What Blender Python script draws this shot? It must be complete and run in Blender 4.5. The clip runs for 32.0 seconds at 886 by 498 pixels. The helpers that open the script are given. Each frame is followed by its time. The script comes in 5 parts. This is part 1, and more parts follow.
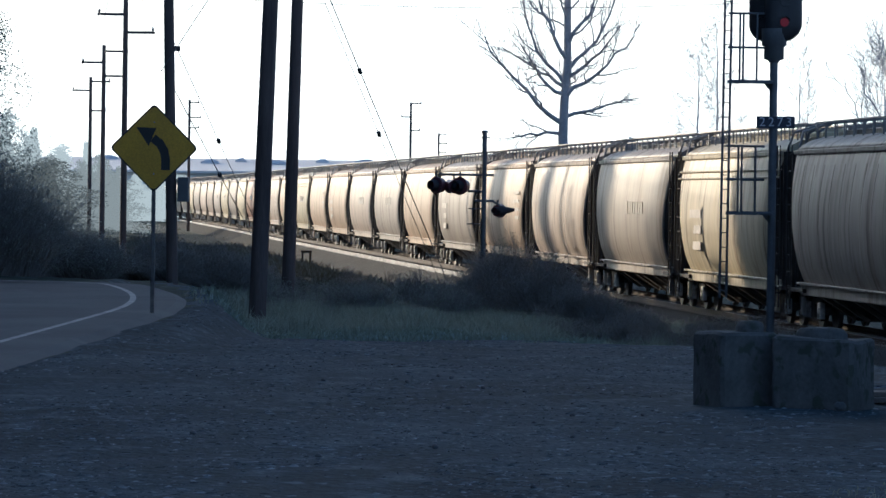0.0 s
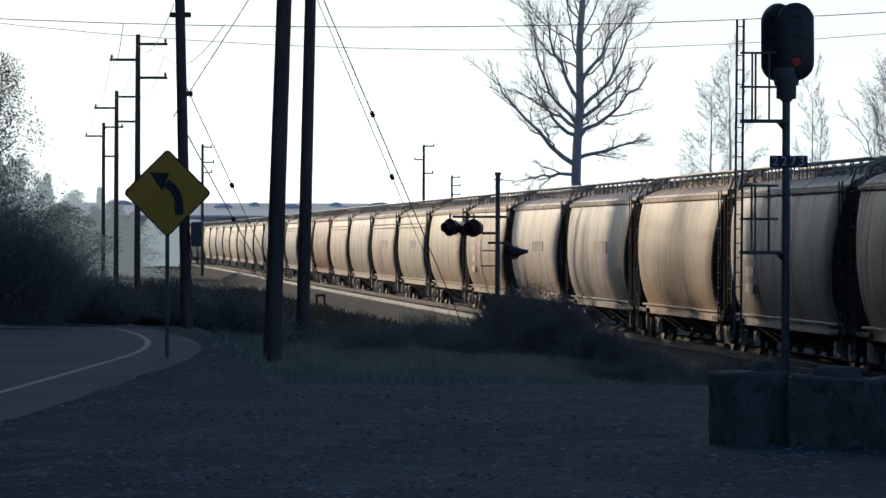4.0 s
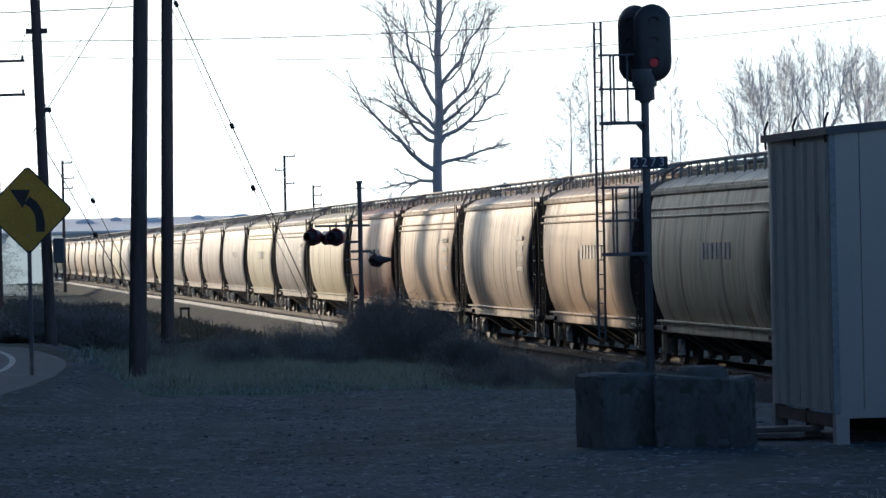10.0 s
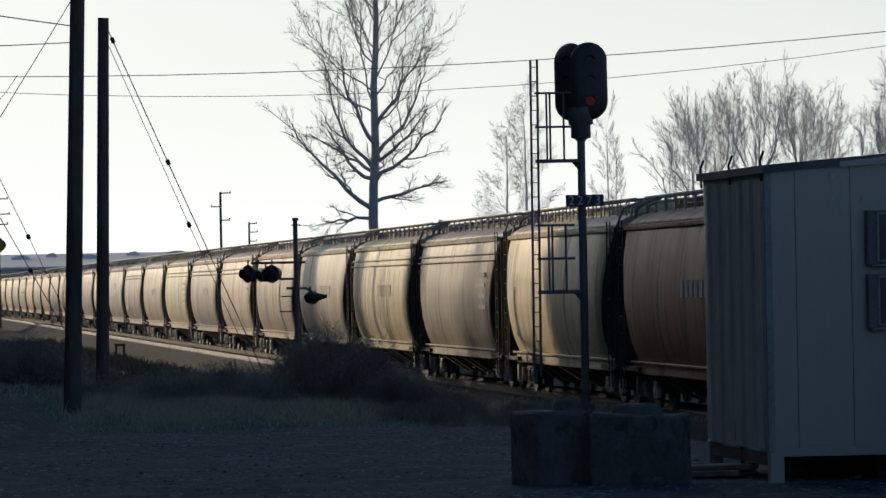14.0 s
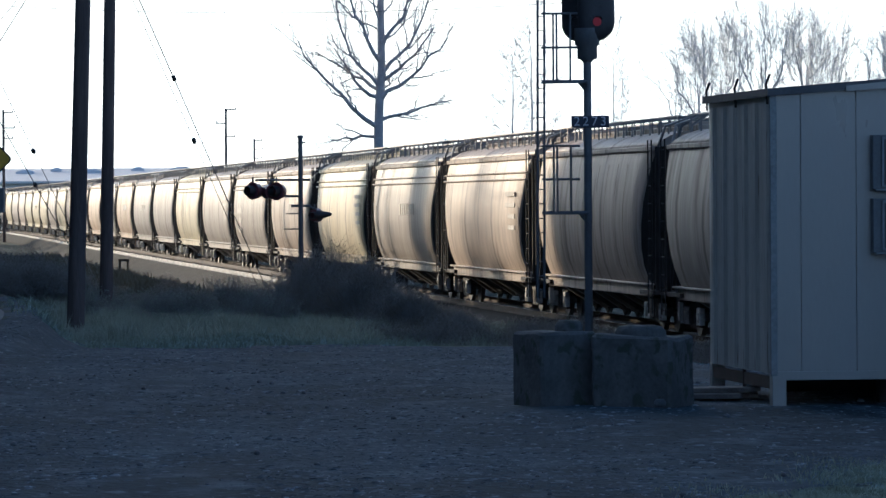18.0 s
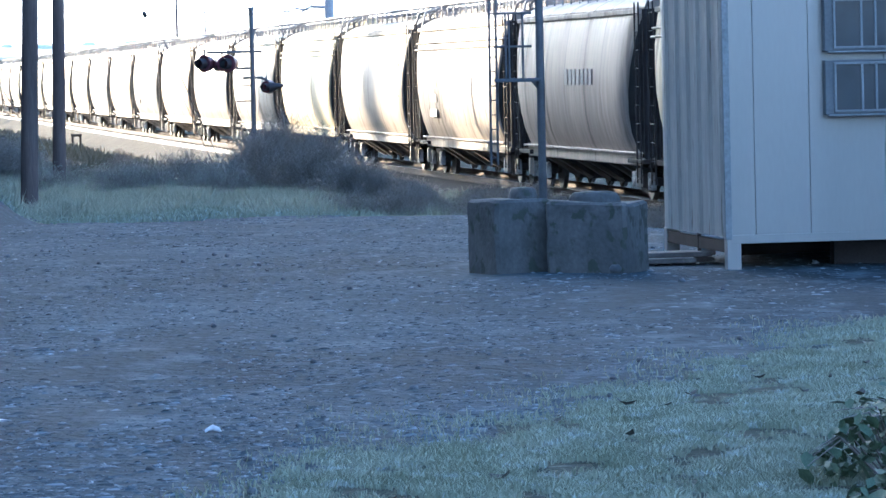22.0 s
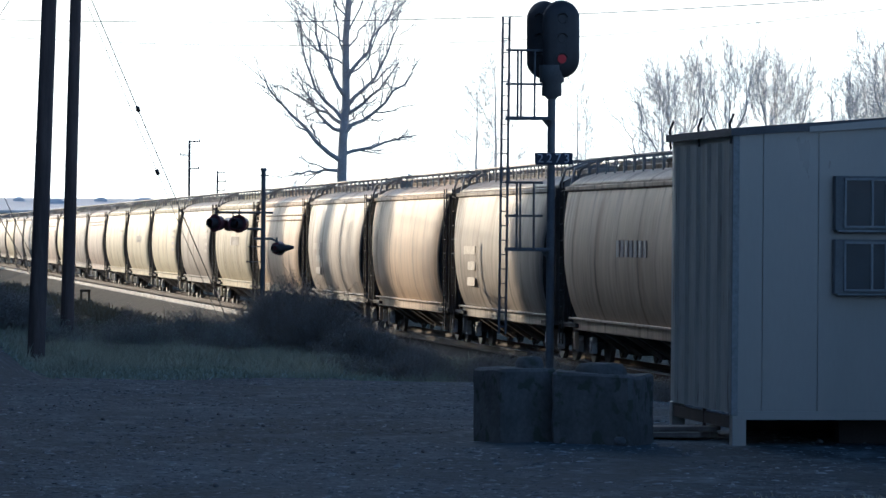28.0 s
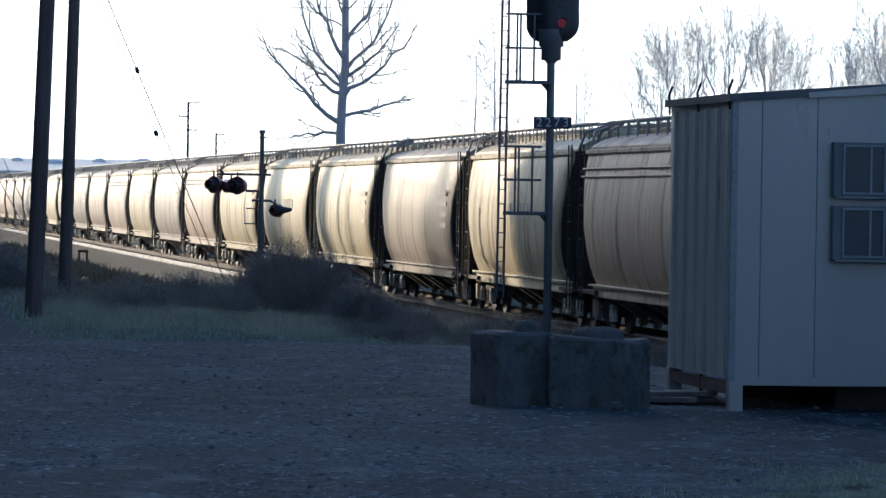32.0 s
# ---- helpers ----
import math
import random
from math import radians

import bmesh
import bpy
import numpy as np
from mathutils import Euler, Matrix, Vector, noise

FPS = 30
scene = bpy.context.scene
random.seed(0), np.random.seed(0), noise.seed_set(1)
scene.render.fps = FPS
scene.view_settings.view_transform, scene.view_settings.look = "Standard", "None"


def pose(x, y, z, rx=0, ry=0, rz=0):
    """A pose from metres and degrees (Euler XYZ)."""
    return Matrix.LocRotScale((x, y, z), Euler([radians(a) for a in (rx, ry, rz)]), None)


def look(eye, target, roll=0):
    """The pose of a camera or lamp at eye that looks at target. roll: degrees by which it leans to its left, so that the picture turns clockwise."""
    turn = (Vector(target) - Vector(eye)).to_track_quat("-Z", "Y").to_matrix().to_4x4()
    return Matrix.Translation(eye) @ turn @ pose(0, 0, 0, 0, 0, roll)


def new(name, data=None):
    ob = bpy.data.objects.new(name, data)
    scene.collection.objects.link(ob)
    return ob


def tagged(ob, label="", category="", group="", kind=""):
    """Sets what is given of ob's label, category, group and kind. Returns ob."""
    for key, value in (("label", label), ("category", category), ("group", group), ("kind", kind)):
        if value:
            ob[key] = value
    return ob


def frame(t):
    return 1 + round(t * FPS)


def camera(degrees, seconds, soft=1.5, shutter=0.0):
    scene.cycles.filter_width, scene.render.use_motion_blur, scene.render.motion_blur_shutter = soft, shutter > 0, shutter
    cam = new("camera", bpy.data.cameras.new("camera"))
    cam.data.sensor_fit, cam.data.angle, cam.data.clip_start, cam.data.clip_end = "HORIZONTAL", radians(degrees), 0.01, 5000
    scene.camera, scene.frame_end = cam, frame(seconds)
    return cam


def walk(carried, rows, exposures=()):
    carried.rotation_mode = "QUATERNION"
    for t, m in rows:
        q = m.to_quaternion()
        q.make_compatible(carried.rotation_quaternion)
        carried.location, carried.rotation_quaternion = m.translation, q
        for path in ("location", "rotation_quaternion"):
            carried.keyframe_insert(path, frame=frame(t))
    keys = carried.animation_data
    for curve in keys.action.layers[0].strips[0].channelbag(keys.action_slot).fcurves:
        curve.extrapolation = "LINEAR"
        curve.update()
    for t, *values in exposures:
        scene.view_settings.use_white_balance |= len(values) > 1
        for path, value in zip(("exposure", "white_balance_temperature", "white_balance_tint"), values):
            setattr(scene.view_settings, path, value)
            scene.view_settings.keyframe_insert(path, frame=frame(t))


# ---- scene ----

# ---- the camera and its walk ----
EYE = Vector((0.0, 0.0, 1.85))
cam = camera(12.1, 32.0, soft=1.5)
# seconds, turn to the left, tilt up, lean (degrees)
TURNS = [
    (0, 2.706, -0.705, 0.78), (0.5, 2.739, -0.634, 0.78), (1, 2.754, -0.756, 0.72), (1.5, 2.921, -0.343, 0.82),
    (2, 2.962, -0.114, 0.99), (2.5, 2.720, -0.013, 0.96), (4.5, 2.724, -0.296, -0.11), (5, 1.799, -0.715, -0.30),
    (5.5, 1.590, -1.611, -1.32), (6, 1.092, -2.340, -0.28), (6.5, 1.311, -2.184, -1.56), (7, 0.871, -1.155, -1.39),
    (7.5, 1.001, -0.715, -1.47), (8, 0.806, -0.291, -1.36), (8.5, 0.935, -0.079, -1.54), (9, 0.986, -0.157, -1.59),
    (9.5, 0.912, -0.172, -1.20), (10, 1.025, -0.031, -1.25), (10.5, 0.726, 0.204, -1.55), (11, 0.435, 0.411, -1.30),
    (11.5, 0.438, 0.337, -1.44), (12, 0.550, 0.489, -1.41), (12.5, 0.490, 0.604, -1.06), (13, 0.309, 0.563, -0.96),
    (13.5, 0.212, 0.511, -1.00), (15.5, 0.011, 0.088, -1.18), (16, 0.002, -0.185, -1.16), (16.5, 0.029, -0.440, -0.91),
    (17, 0.017, -0.505, -0.56), (17.5, 0.123, -0.452, -0.35), (18, 0.209, -0.643, -0.36), (18.5, 0.058, -0.610, -0.43),
    (19, 0.000, -0.643, -0.40), (19.5, 0.011, -0.920, -0.25), (20, 0.059, -1.075, -0.03), (20.5, 0.014, -1.784, -0.04),
    (21, 0.284, -2.006, -0.47), (21.5, 0.023, -1.831, -1.26), (22, -0.395, -2.446, -1.35), (22.5, -0.789, -2.978, -0.87),
    (23, -0.804, -2.829, -0.71), (23.5, -1.162, -1.716, -0.57), (24, -0.903, -0.624, -0.36), (24.5, -0.938, -0.520, -0.40),
    (26.5, -0.747, -0.310, -0.31), (27, -0.661, -0.620, -0.20), (27.5, -0.373, -0.165, 0.17), (28, -0.311, -0.161, 0.45),
    (28.5, -0.244, -0.301, 0.47), (29, -0.253, -0.162, 0.64), (29.5, -0.075, -0.355, 0.62), (30, -0.120, -0.276, 0.70),
    (30.5, -0.196, -0.313, 0.65), (31, -0.284, -0.492, 0.73), (31.5, -0.300, -0.516, 0.94), (32, -0.344, -0.663, 0.89)]
# seconds, stops
STOPS = [(0, 0.18, 4600, 6), (1, 0.18, 4600, 6), (2, -0.02, 4600, 6), (2.5, -0.34, 4600, 6), (4.5, -0.54, 4850, 6), (5, -0.54, 5000, 6), (5.5, 0.08, 4850, 6), (6, 1.94, 4600, 6), (6.5, 2.14, 4600, 6), (7, 2.24, 4600, 6), (7.5, 1.79, 4600, 6), (8, 1.09, 4600, 6), (8.5, 0.28, 4600, 6), (9, 0.18, 4600, 6), (10, -0.02, 4600, 6), (11, -0.54, 4850, 6), (12, -0.64, 4950, 6), (13, -0.79, 4950, 6), (13.5, -0.79, 4950, 6), (15.5, -0.44, 4950, 6), (16, -0.39, 4850, 6), (16.5, 0.18, 4600, 6), (17, 0.38, 4600, 6), (18, 0.28, 4600, 6), (19, 0.33, 4600, 6), (20, 0.89, 4600, 6), (20.5, 1.44, 4600, 6), (21, 2.09, 4600, 6), (21.5, 1.94, 4600, 6), (22, 2.49, 4600, 6), (22.5, 2.99, 4600, 6), (23, 2.94, 4600, 6), (23.5, 2.94, 4600, 6), (24, 2.39, 4600, 6), (24.5, 1.34, 4600, 6), (26.5, 0.48, 4600, 6), (27, 0.48, 4600, 6), (28, 0.28, 4600, 6), (29, 0.18, 4600, 6), (30, 0.18, 4600, 6), (31, 0.23, 4600, 6), (32, 0.48, 4600, 6)]


def aim(turn, tilt, lean):
    a, b = radians(turn), radians(tilt)
    return look(EYE, EYE + Vector((-math.sin(a) * math.cos(b), math.cos(a) * math.cos(b), math.sin(b))) * 50, lean)


walk(cam, [(t, aim(a, b, c)) for t, a, b, c in TURNS], STOPS)

# ---- world and sun ----
SUN_LEFT, SUN_UP = 38.0, 12.0          # degrees left of straight ahead, above the horizon
world = bpy.data.worlds.new("world")
scene.world = world
world.use_nodes = True
wn = world.node_tree
sky = wn.nodes.new("ShaderNodeTexSky")
sky.sky_type, sky.sun_disc = "NISHITA", False
sky.sun_elevation, sky.sun_rotation = radians(SUN_UP), radians(-SUN_LEFT)
sky.dust_density, sky.air_density, sky.ozone_density = 4.5, 0.7, 1.2
SKY = 0.135
HAZE, AWAY = (2.22, 1.88, 1.34), (0.88, 0.94, 1.0)     # the radiance of the low morning mist towards the sun and away from it
strength = wn.nodes.new("ShaderNodeMix")
strength.data_type, strength.blend_type = "RGBA", "MULTIPLY"
strength.inputs[0].default_value, strength.inputs[7].default_value = 1.0, (SKY, SKY, SKY, 1)
wn.links.new(sky.outputs[0], strength.inputs[6])
way = wn.nodes.new("ShaderNodeTexCoord")
split = wn.nodes.new("ShaderNodeSeparateXYZ")
wn.links.new(way.outputs["Generated"], split.inputs[0])
last = split.outputs["Z"]
for how, value in (("MAXIMUM", 0.0), ("MULTIPLY", -7.0), ("EXPONENT", 0.0)):
    step = wn.nodes.new("ShaderNodeMath")
    step.operation, step.inputs[1].default_value = how, value
    wn.links.new(last, step.inputs[0])
    last = step.outputs[0]
mist = wn.nodes.new("ShaderNodeMix")
mist.data_type = "RGBA"
wn.links.new(last, mist.inputs[0])
towards = wn.nodes.new("ShaderNodeVectorMath")       # mist scatters forward: brighter round the sun
towards.operation = "DOT_PRODUCT"
towards.inputs[1].default_value = (-math.sin(radians(SUN_LEFT)), math.cos(radians(SUN_LEFT)), 0.0)
wn.links.new(way.outputs["Generated"], towards.inputs[0])
glow = wn.nodes.new("ShaderNodeMapRange")
glow.interpolation_type = "SMOOTHSTEP"
for k_, v_ in ((1, 0.25), (2, 0.76), (3, 0.0), (4, 1.0)):
    glow.inputs[k_].default_value = v_
wn.links.new(towards.outputs["Value"], glow.inputs[0])
hazy = wn.nodes.new("ShaderNodeMix")
hazy.data_type = "RGBA"
hazy.inputs[6].default_value, hazy.inputs[7].default_value = (*AWAY, 1), (*HAZE, 1)
wn.links.new(glow.outputs[0], hazy.inputs[0])
wn.links.new(hazy.outputs[2], mist.inputs[7])
wn.links.new(strength.outputs[2], mist.inputs[6])
wn.links.new(mist.outputs[2], wn.nodes["Background"].inputs[0])
wn.nodes["Background"].inputs[1].default_value = 1.0
sun = new("sun", bpy.data.lights.new("sun", "SUN"))
sun.data.energy, sun.data.angle, sun.data.color = 5.0, radians(0.55), (1.0, 0.65, 0.33)
sa, sb = radians(SUN_LEFT), radians(SUN_UP)
TO_SUN = Vector((-math.sin(sa) * math.cos(sb), math.cos(sa) * math.cos(sb), math.sin(sb)))
sun.matrix_world = look((0, 0, 60), Vector((0, 0, 60)) - TO_SUN)


# ---- materials ----
def material(name, c1, c2=None, scale=3.0, rough=0.8, metal=0.0, bump=0.0, fine=40.0, c3=None, spots=0.62,
             stretch=(1, 1, 1), vary=0.0, spot_scale=None, spec=0.5, grainy=0.35, bands=None):
    """A node material: two colours blended by large noise, fine grain, an optional third colour in patches."""
    m = bpy.data.materials.new(name)
    m.use_nodes = True
    n, k = m.node_tree.nodes, m.node_tree.links
    b = n["Principled BSDF"]
    b.inputs["Roughness"].default_value, b.inputs["Metallic"].default_value = rough, metal
    b.inputs["Specular IOR Level"].default_value = spec
    if c2 is None:
        b.inputs["Base Color"].default_value = (*c1, 1)
        return m
    tc = n.new("ShaderNodeTexCoord")
    mp = n.new("ShaderNodeMapping")
    mp.inputs["Scale"].default_value = stretch
    k.new(tc.outputs["Object"], mp.inputs[0])
    where = mp.outputs[0]
    if vary:
        oi = n.new("ShaderNodeObjectInfo")
        ad = n.new("ShaderNodeVectorMath")
        ad.operation = "MULTIPLY_ADD"
        ad.inputs[1].default_value = (1, 1, 1)
        sc = n.new("ShaderNodeVectorMath")
        sc.operation = "SCALE"
        sc.inputs[0].default_value = (37.0, 53.0, 19.0)
        k.new(oi.outputs["Random"], sc.inputs["Scale"])
        k.new(where, ad.inputs[0])
        k.new(sc.outputs[0], ad.inputs[2])
        where = ad.outputs[0]

    def noise_at(size, detail=5.0):
        t = n.new("ShaderNodeTexNoise")
        t.inputs["Scale"].default_value, t.inputs["Detail"].default_value = size, detail
        k.new(where, t.inputs["Vector"])
        return t.outputs["Fac"]

    def ramp(fac, lo, hi):
        r = n.new("ShaderNodeMapRange")
        r.inputs[1].default_value, r.inputs[2].default_value = lo, hi
        k.new(fac, r.inputs[0])
        return r.outputs[0]

    def blend(fac, x, y, how="MIX"):
        q = n.new("ShaderNodeMix")
        q.data_type, q.blend_type = "RGBA", how
        for s, v in ((q.inputs[0], fac), (q.inputs[6], x), (q.inputs[7], y)):
            if isinstance(v, (int, float)):
                s.default_value = v
            elif isinstance(v, tuple):
                s.default_value = (*v, 1)
            else:
                k.new(v, s)
        return q.outputs[2]

    col = blend(ramp(noise_at(scale), 0.35, 0.65), c1, c2)
    grain = noise_at(fine, 3.0)
    col = blend(grainy, col, blend(ramp(grain, 0.3, 0.7), (0.25, 0.25, 0.25), (1, 1, 1)), "MULTIPLY")
    if c3 is not None:
        col = blend(ramp(noise_at(spot_scale or scale * 2.7), spots, spots + 0.07), col, c3)
    if bands is not None:
        tint, size, lo, hi = bands
        mb = n.new("ShaderNodeMapping")
        mb.inputs["Scale"].default_value = size
        k.new(tc.outputs["Object"], mb.inputs[0])
        tb_ = n.new("ShaderNodeTexNoise")
        tb_.inputs["Scale"].default_value, tb_.inputs["Detail"].default_value, tb_.inputs["Roughness"].default_value = 1.0, 6.0, 0.6
        k.new(mb.outputs[0], tb_.inputs["Vector"])
        col = blend(ramp(tb_.outputs["Fac"], lo, hi), col, tint)
    if vary:
        hv = n.new("ShaderNodeHueSaturation")
        mr = n.new("ShaderNodeMapRange")
        mr.inputs[3].default_value, mr.inputs[4].default_value = 1 - vary, 1 + vary
        k.new(oi.outputs["Random"], mr.inputs[0])
        k.new(mr.outputs[0], hv.inputs["Value"])
        k.new(col, hv.inputs["Color"])
        col = hv.outputs[0]
    k.new(col, b.inputs["Base Color"])
    rr = n.new("ShaderNodeMapRange")
    rr.inputs[3].default_value, rr.inputs[4].default_value = max(rough - 0.1, 0.02), min(rough + 0.12, 1)
    k.new(noise_at(scale * 3), rr.inputs[0])
    k.new(rr.outputs[0], b.inputs["Roughness"])
    if bump:
        bp = n.new("ShaderNodeBump")
        bp.inputs["Strength"].default_value, bp.inputs["Distance"].default_value = 0.7, bump
        k.new(grain, bp.inputs["Height"])
        k.new(bp.outputs[0], b.inputs["Normal"])
    return m


GRAVEL = material("gravel_ground", (0.023, 0.035, 0.042), (0.053, 0.076, 0.088), 0.3, 0.95, 0, 0.06, 11.0,
                  (0.115, 0.150, 0.175), 0.61, (1, 0.7, 1), spot_scale=6.5, spec=0.2, grainy=0.6,
                  bands=((0.098, 0.128, 0.142), (1.5, 1.1, 1), 0.52, 0.74))
TURF = material("frosty_turf", (0.045, 0.055, 0.040), (0.085, 0.10, 0.075), 0.9, 0.95, 0, 0.05, 14.0, (0.17, 0.19, 0.165), 0.62, spec=0.1, grainy=0.6)
ASPHALT = material("frosted_asphalt", (0.065, 0.07, 0.071), (0.10, 0.105, 0.105), 0.3, 0.85, 0, 0.004, 60.0, (0.11, 0.11, 0.11), 0.63)
WHITE_LINE = material("road_paint", (0.42, 0.42, 0.40), (0.25, 0.25, 0.24), 2.0, 0.7, 0, 0, 30.0)
BALLAST = material("ballast", (0.020, 0.021, 0.018), (0.040, 0.039, 0.034), 1.6, 0.95, 0, 0.10, 7.0, (0.011, 0.012, 0.009), 0.47, (1, 0.5, 1), spot_scale=2.2, spec=0.15, grainy=0.75)
PALE_STEEL = material("pale_edge_steel", (0.27, 0.25, 0.22), (0.10, 0.09, 0.078), 0.9, 0.6, 0.0)
SHADE_BED = material("shade_darkened_ballast", (0.016, 0.016, 0.016), (0.028, 0.027, 0.026), 0.8, 0.9, 0, 0.03, 9.0, (0.04, 0.039, 0.037), 0.62, spec=0.2)
RAIL_TOP = material("worn_rail_steel", (0.55, 0.54, 0.52), (0.42, 0.40, 0.38), 1.0, 0.25, 1.0)
RAIL_DULL = material("dull_rail_head", (0.10, 0.075, 0.055), (0.065, 0.05, 0.04), 2.0, 0.6)
RAIL_WEB = material("rusty_rail_steel", (0.065, 0.042, 0.03), (0.045, 0.03, 0.022), 3.0, 0.85)
TIE = material("creosoted_tie", (0.045, 0.038, 0.032), (0.075, 0.065, 0.055), 2.0, 0.9, 0, 0.004, 25.0)
POLE_WOOD = material("creosoted_pole_wood", (0.09, 0.068, 0.06), (0.16, 0.125, 0.11), 1.2, 0.9, 0, 0.01, 12.0, None, 0.6, (4, 4, 0.35))
GREY_WOOD = material("weathered_timber", (0.20, 0.18, 0.16), (0.11, 0.10, 0.09), 2.0, 0.9, 0, 0.004, 20.0, None, 0.6, (3, 1, 3))
BARK = material("grey_bark", (0.47, 0.45, 0.44), (0.60, 0.58, 0.57), 1.5, 0.9, 0, 0.01, 14.0)
# Far bark and needles are bleached to stand in for the mist.
FAR_BARK = material("haze_pale_bark", (0.72, 0.71, 0.70), (0.82, 0.81, 0.80), 1.5, 0.9)
LEAF_DARK = material("dark_evergreen_leaf", (0.09, 0.105, 0.07), (0.15, 0.165, 0.11), 0.8, 0.7)
def translucent(m, share):
    n, k = m.node_tree.nodes, m.node_tree.links
    p, out = n["Principled BSDF"], n["Material Output"]
    t, mix = n.new("ShaderNodeBsdfTranslucent"), n.new("ShaderNodeMixShader")
    mix.inputs[0].default_value = share
    if p.inputs["Base Color"].links:
        k.new(p.inputs["Base Color"].links[0].from_socket, t.inputs["Color"])
    k.new(p.outputs[0], mix.inputs[1])
    k.new(t.outputs[0], mix.inputs[2])
    k.new(mix.outputs[0], out.inputs["Surface"])


translucent(LEAF_DARK, 0.2)
LEAF_BRAMBLE = material("bramble_leaf", (0.075, 0.115, 0.06), (0.12, 0.165, 0.095), 6.0, 0.55, 0, 0, 60.0, (0.22, 0.27, 0.25), 0.66)
DRY_GRASS = material("dry_grass", (0.46, 0.47, 0.36), (0.29, 0.32, 0.24), 0.6, 0.9)
FROST_GRASS = material("frosted_grass", (0.29, 0.315, 0.21), (0.41, 0.425, 0.31), 1.6, 0.85, 0, 0, 40.0, (0.42, 0.45, 0.39), 0.58)
SHRUB = material("withered_shrub", (0.23, 0.215, 0.175), (0.34, 0.32, 0.27), 1.5, 0.9)
translucent(DRY_GRASS, 0.35)
translucent(SHRUB, 0.3)
WEEDS = material("dull_weeds", (0.12, 0.12, 0.085), (0.21, 0.20, 0.145), 0.5, 0.9)
TWIG = material("twig", (0.25, 0.23, 0.205), (0.38, 0.355, 0.32), 3.0, 0.9)
CONCRETE = material("mossy_concrete", (0.125, 0.125, 0.12), (0.078, 0.08, 0.076), 3.4, 0.92, 0, 0.012, 26.0, (0.05, 0.056, 0.044), 0.57, (1, 1, .8))
HUT_WALL = material("grey_painted_panel", (0.34, 0.33, 0.305), (0.29, 0.285, 0.265), 0.8, 0.30, 0.22, 0.0, 30.0, (0.31, 0.30, 0.28), 0.66, (1, 1, 0.25), grainy=0.06)
HUT_SIDE = material("ribbed_zinc_sheet", (0.46, 0.48, 0.46), (0.37, 0.385, 0.37), 2.0, 0.36, 0.2, 0.001, 20.0, (0.17, 0.16, 0.14), 0.62, (3, 3, 0.4))
HUT_ROOF = material("dark_roof_sheet", (0.09, 0.09, 0.095), (0.13, 0.13, 0.13), 2.0, 0.6)
LAMP_MAROON = material("maroon_lamp_glass", (0.12, 0.045, 0.055), (0.17, 0.065, 0.08), 3.0, 0.3)
# Leaves at the road's bend are paled to carry the sun haze.
HAZE_LEAF = material("haze_pale_leaf", (0.36, 0.36, 0.27), (0.50, 0.49, 0.40), 0.8, 0.8)
translucent(HAZE_LEAF, 0.45)
WINDOW_BOX = material("dark_grey_window_box", (0.16, 0.17, 0.175), (0.12, 0.13, 0.135), 3.0, 0.5)
WINDOW_ALU = material("dulled_aluminium", (0.27, 0.285, 0.29), (0.22, 0.235, 0.24), 4.0, 0.45, 0.2)
DARK_PANE = material("grey_window_glass", (0.075, 0.085, 0.09), (0.055, 0.062, 0.066), 3.0, 0.12, grainy=0.0)
SIGN_YELLOW = material("yellow_reflective_sheet", (0.62, 0.36, 0.012), (0.52, 0.30, 0.01), 1.5, 0.45)
SIGN_BLACK = material("black_sign_vinyl", (0.012, 0.012, 0.012), (0.02, 0.02, 0.02), 2.0, 0.5)
GALV = material("galvanised_steel", (0.36, 0.37, 0.38), (0.27, 0.28, 0.29), 5.0, 0.5, 0.7)
MAST_PAINT = material("grey_mast_paint", (0.15, 0.16, 0.17), (0.10, 0.105, 0.11), 2.0, 0.55)
BLACK_PAINT = material("flat_black_paint", (0.022, 0.022, 0.026), (0.038, 0.038, 0.042), 2.0, 0.5)
PLATE_BLUE = material("dark_number_plate", (0.02, 0.025, 0.045), (0.03, 0.035, 0.06), 2.0, 0.5)
PLATE_WHITE = material("plate_numeral_white", (0.62, 0.62, 0.65), (0.5, 0.5, 0.52), 4.0, 0.5)
WIRE = material("weathered_wire", (0.16, 0.16, 0.16), (0.24, 0.24, 0.24), 3.0, 0.6)
RUST_STEEL = material("dark_truck_steel", (0.026, 0.022, 0.020), (0.045, 0.038, 0.034), 2.0, 0.75, spec=0.3)
TREAD = material("wheel_tread_steel", (0.16, 0.145, 0.13), (0.10, 0.09, 0.08), 3.0, 0.5, 0.7)
END_SHADE = material("shaded_car_end", (0.05, 0.045, 0.04), (0.028, 0.026, 0.024), 1.5, 0.85)
BRACE = material("sunlit_brace_paint", (0.22, 0.185, 0.15), (0.13, 0.105, 0.085), 2.0, 0.7)
CAP_STEEL = material("lit_pale_steel", (0.62, 0.60, 0.56), (0.25, 0.23, 0.21), 6.0, 0.5)
GALV_WALK = material("walkway_grating_steel", (0.33, 0.32, 0.30), (0.22, 0.21, 0.20), 2.0, 0.5, 0.5)
WAREHOUSE = material("warehouse_cladding", (0.88, 0.87, 0.82), (0.80, 0.79, 0.75), 0.05, 0.7)
WAREROOF = material("white_membrane_roof", (0.90, 0.89, 0.84), (0.82, 0.81, 0.77), 0.05, 0.7)
ROOF_UNIT = material("weathered_roof_unit", (0.82, 0.82, 0.82), (0.7, 0.7, 0.71), 0.5, 0.8)
LITTER_WHITE = material("white_plastic", (0.75, 0.77, 0.8), (0.6, 0.62, 0.66), 12.0, 0.5)
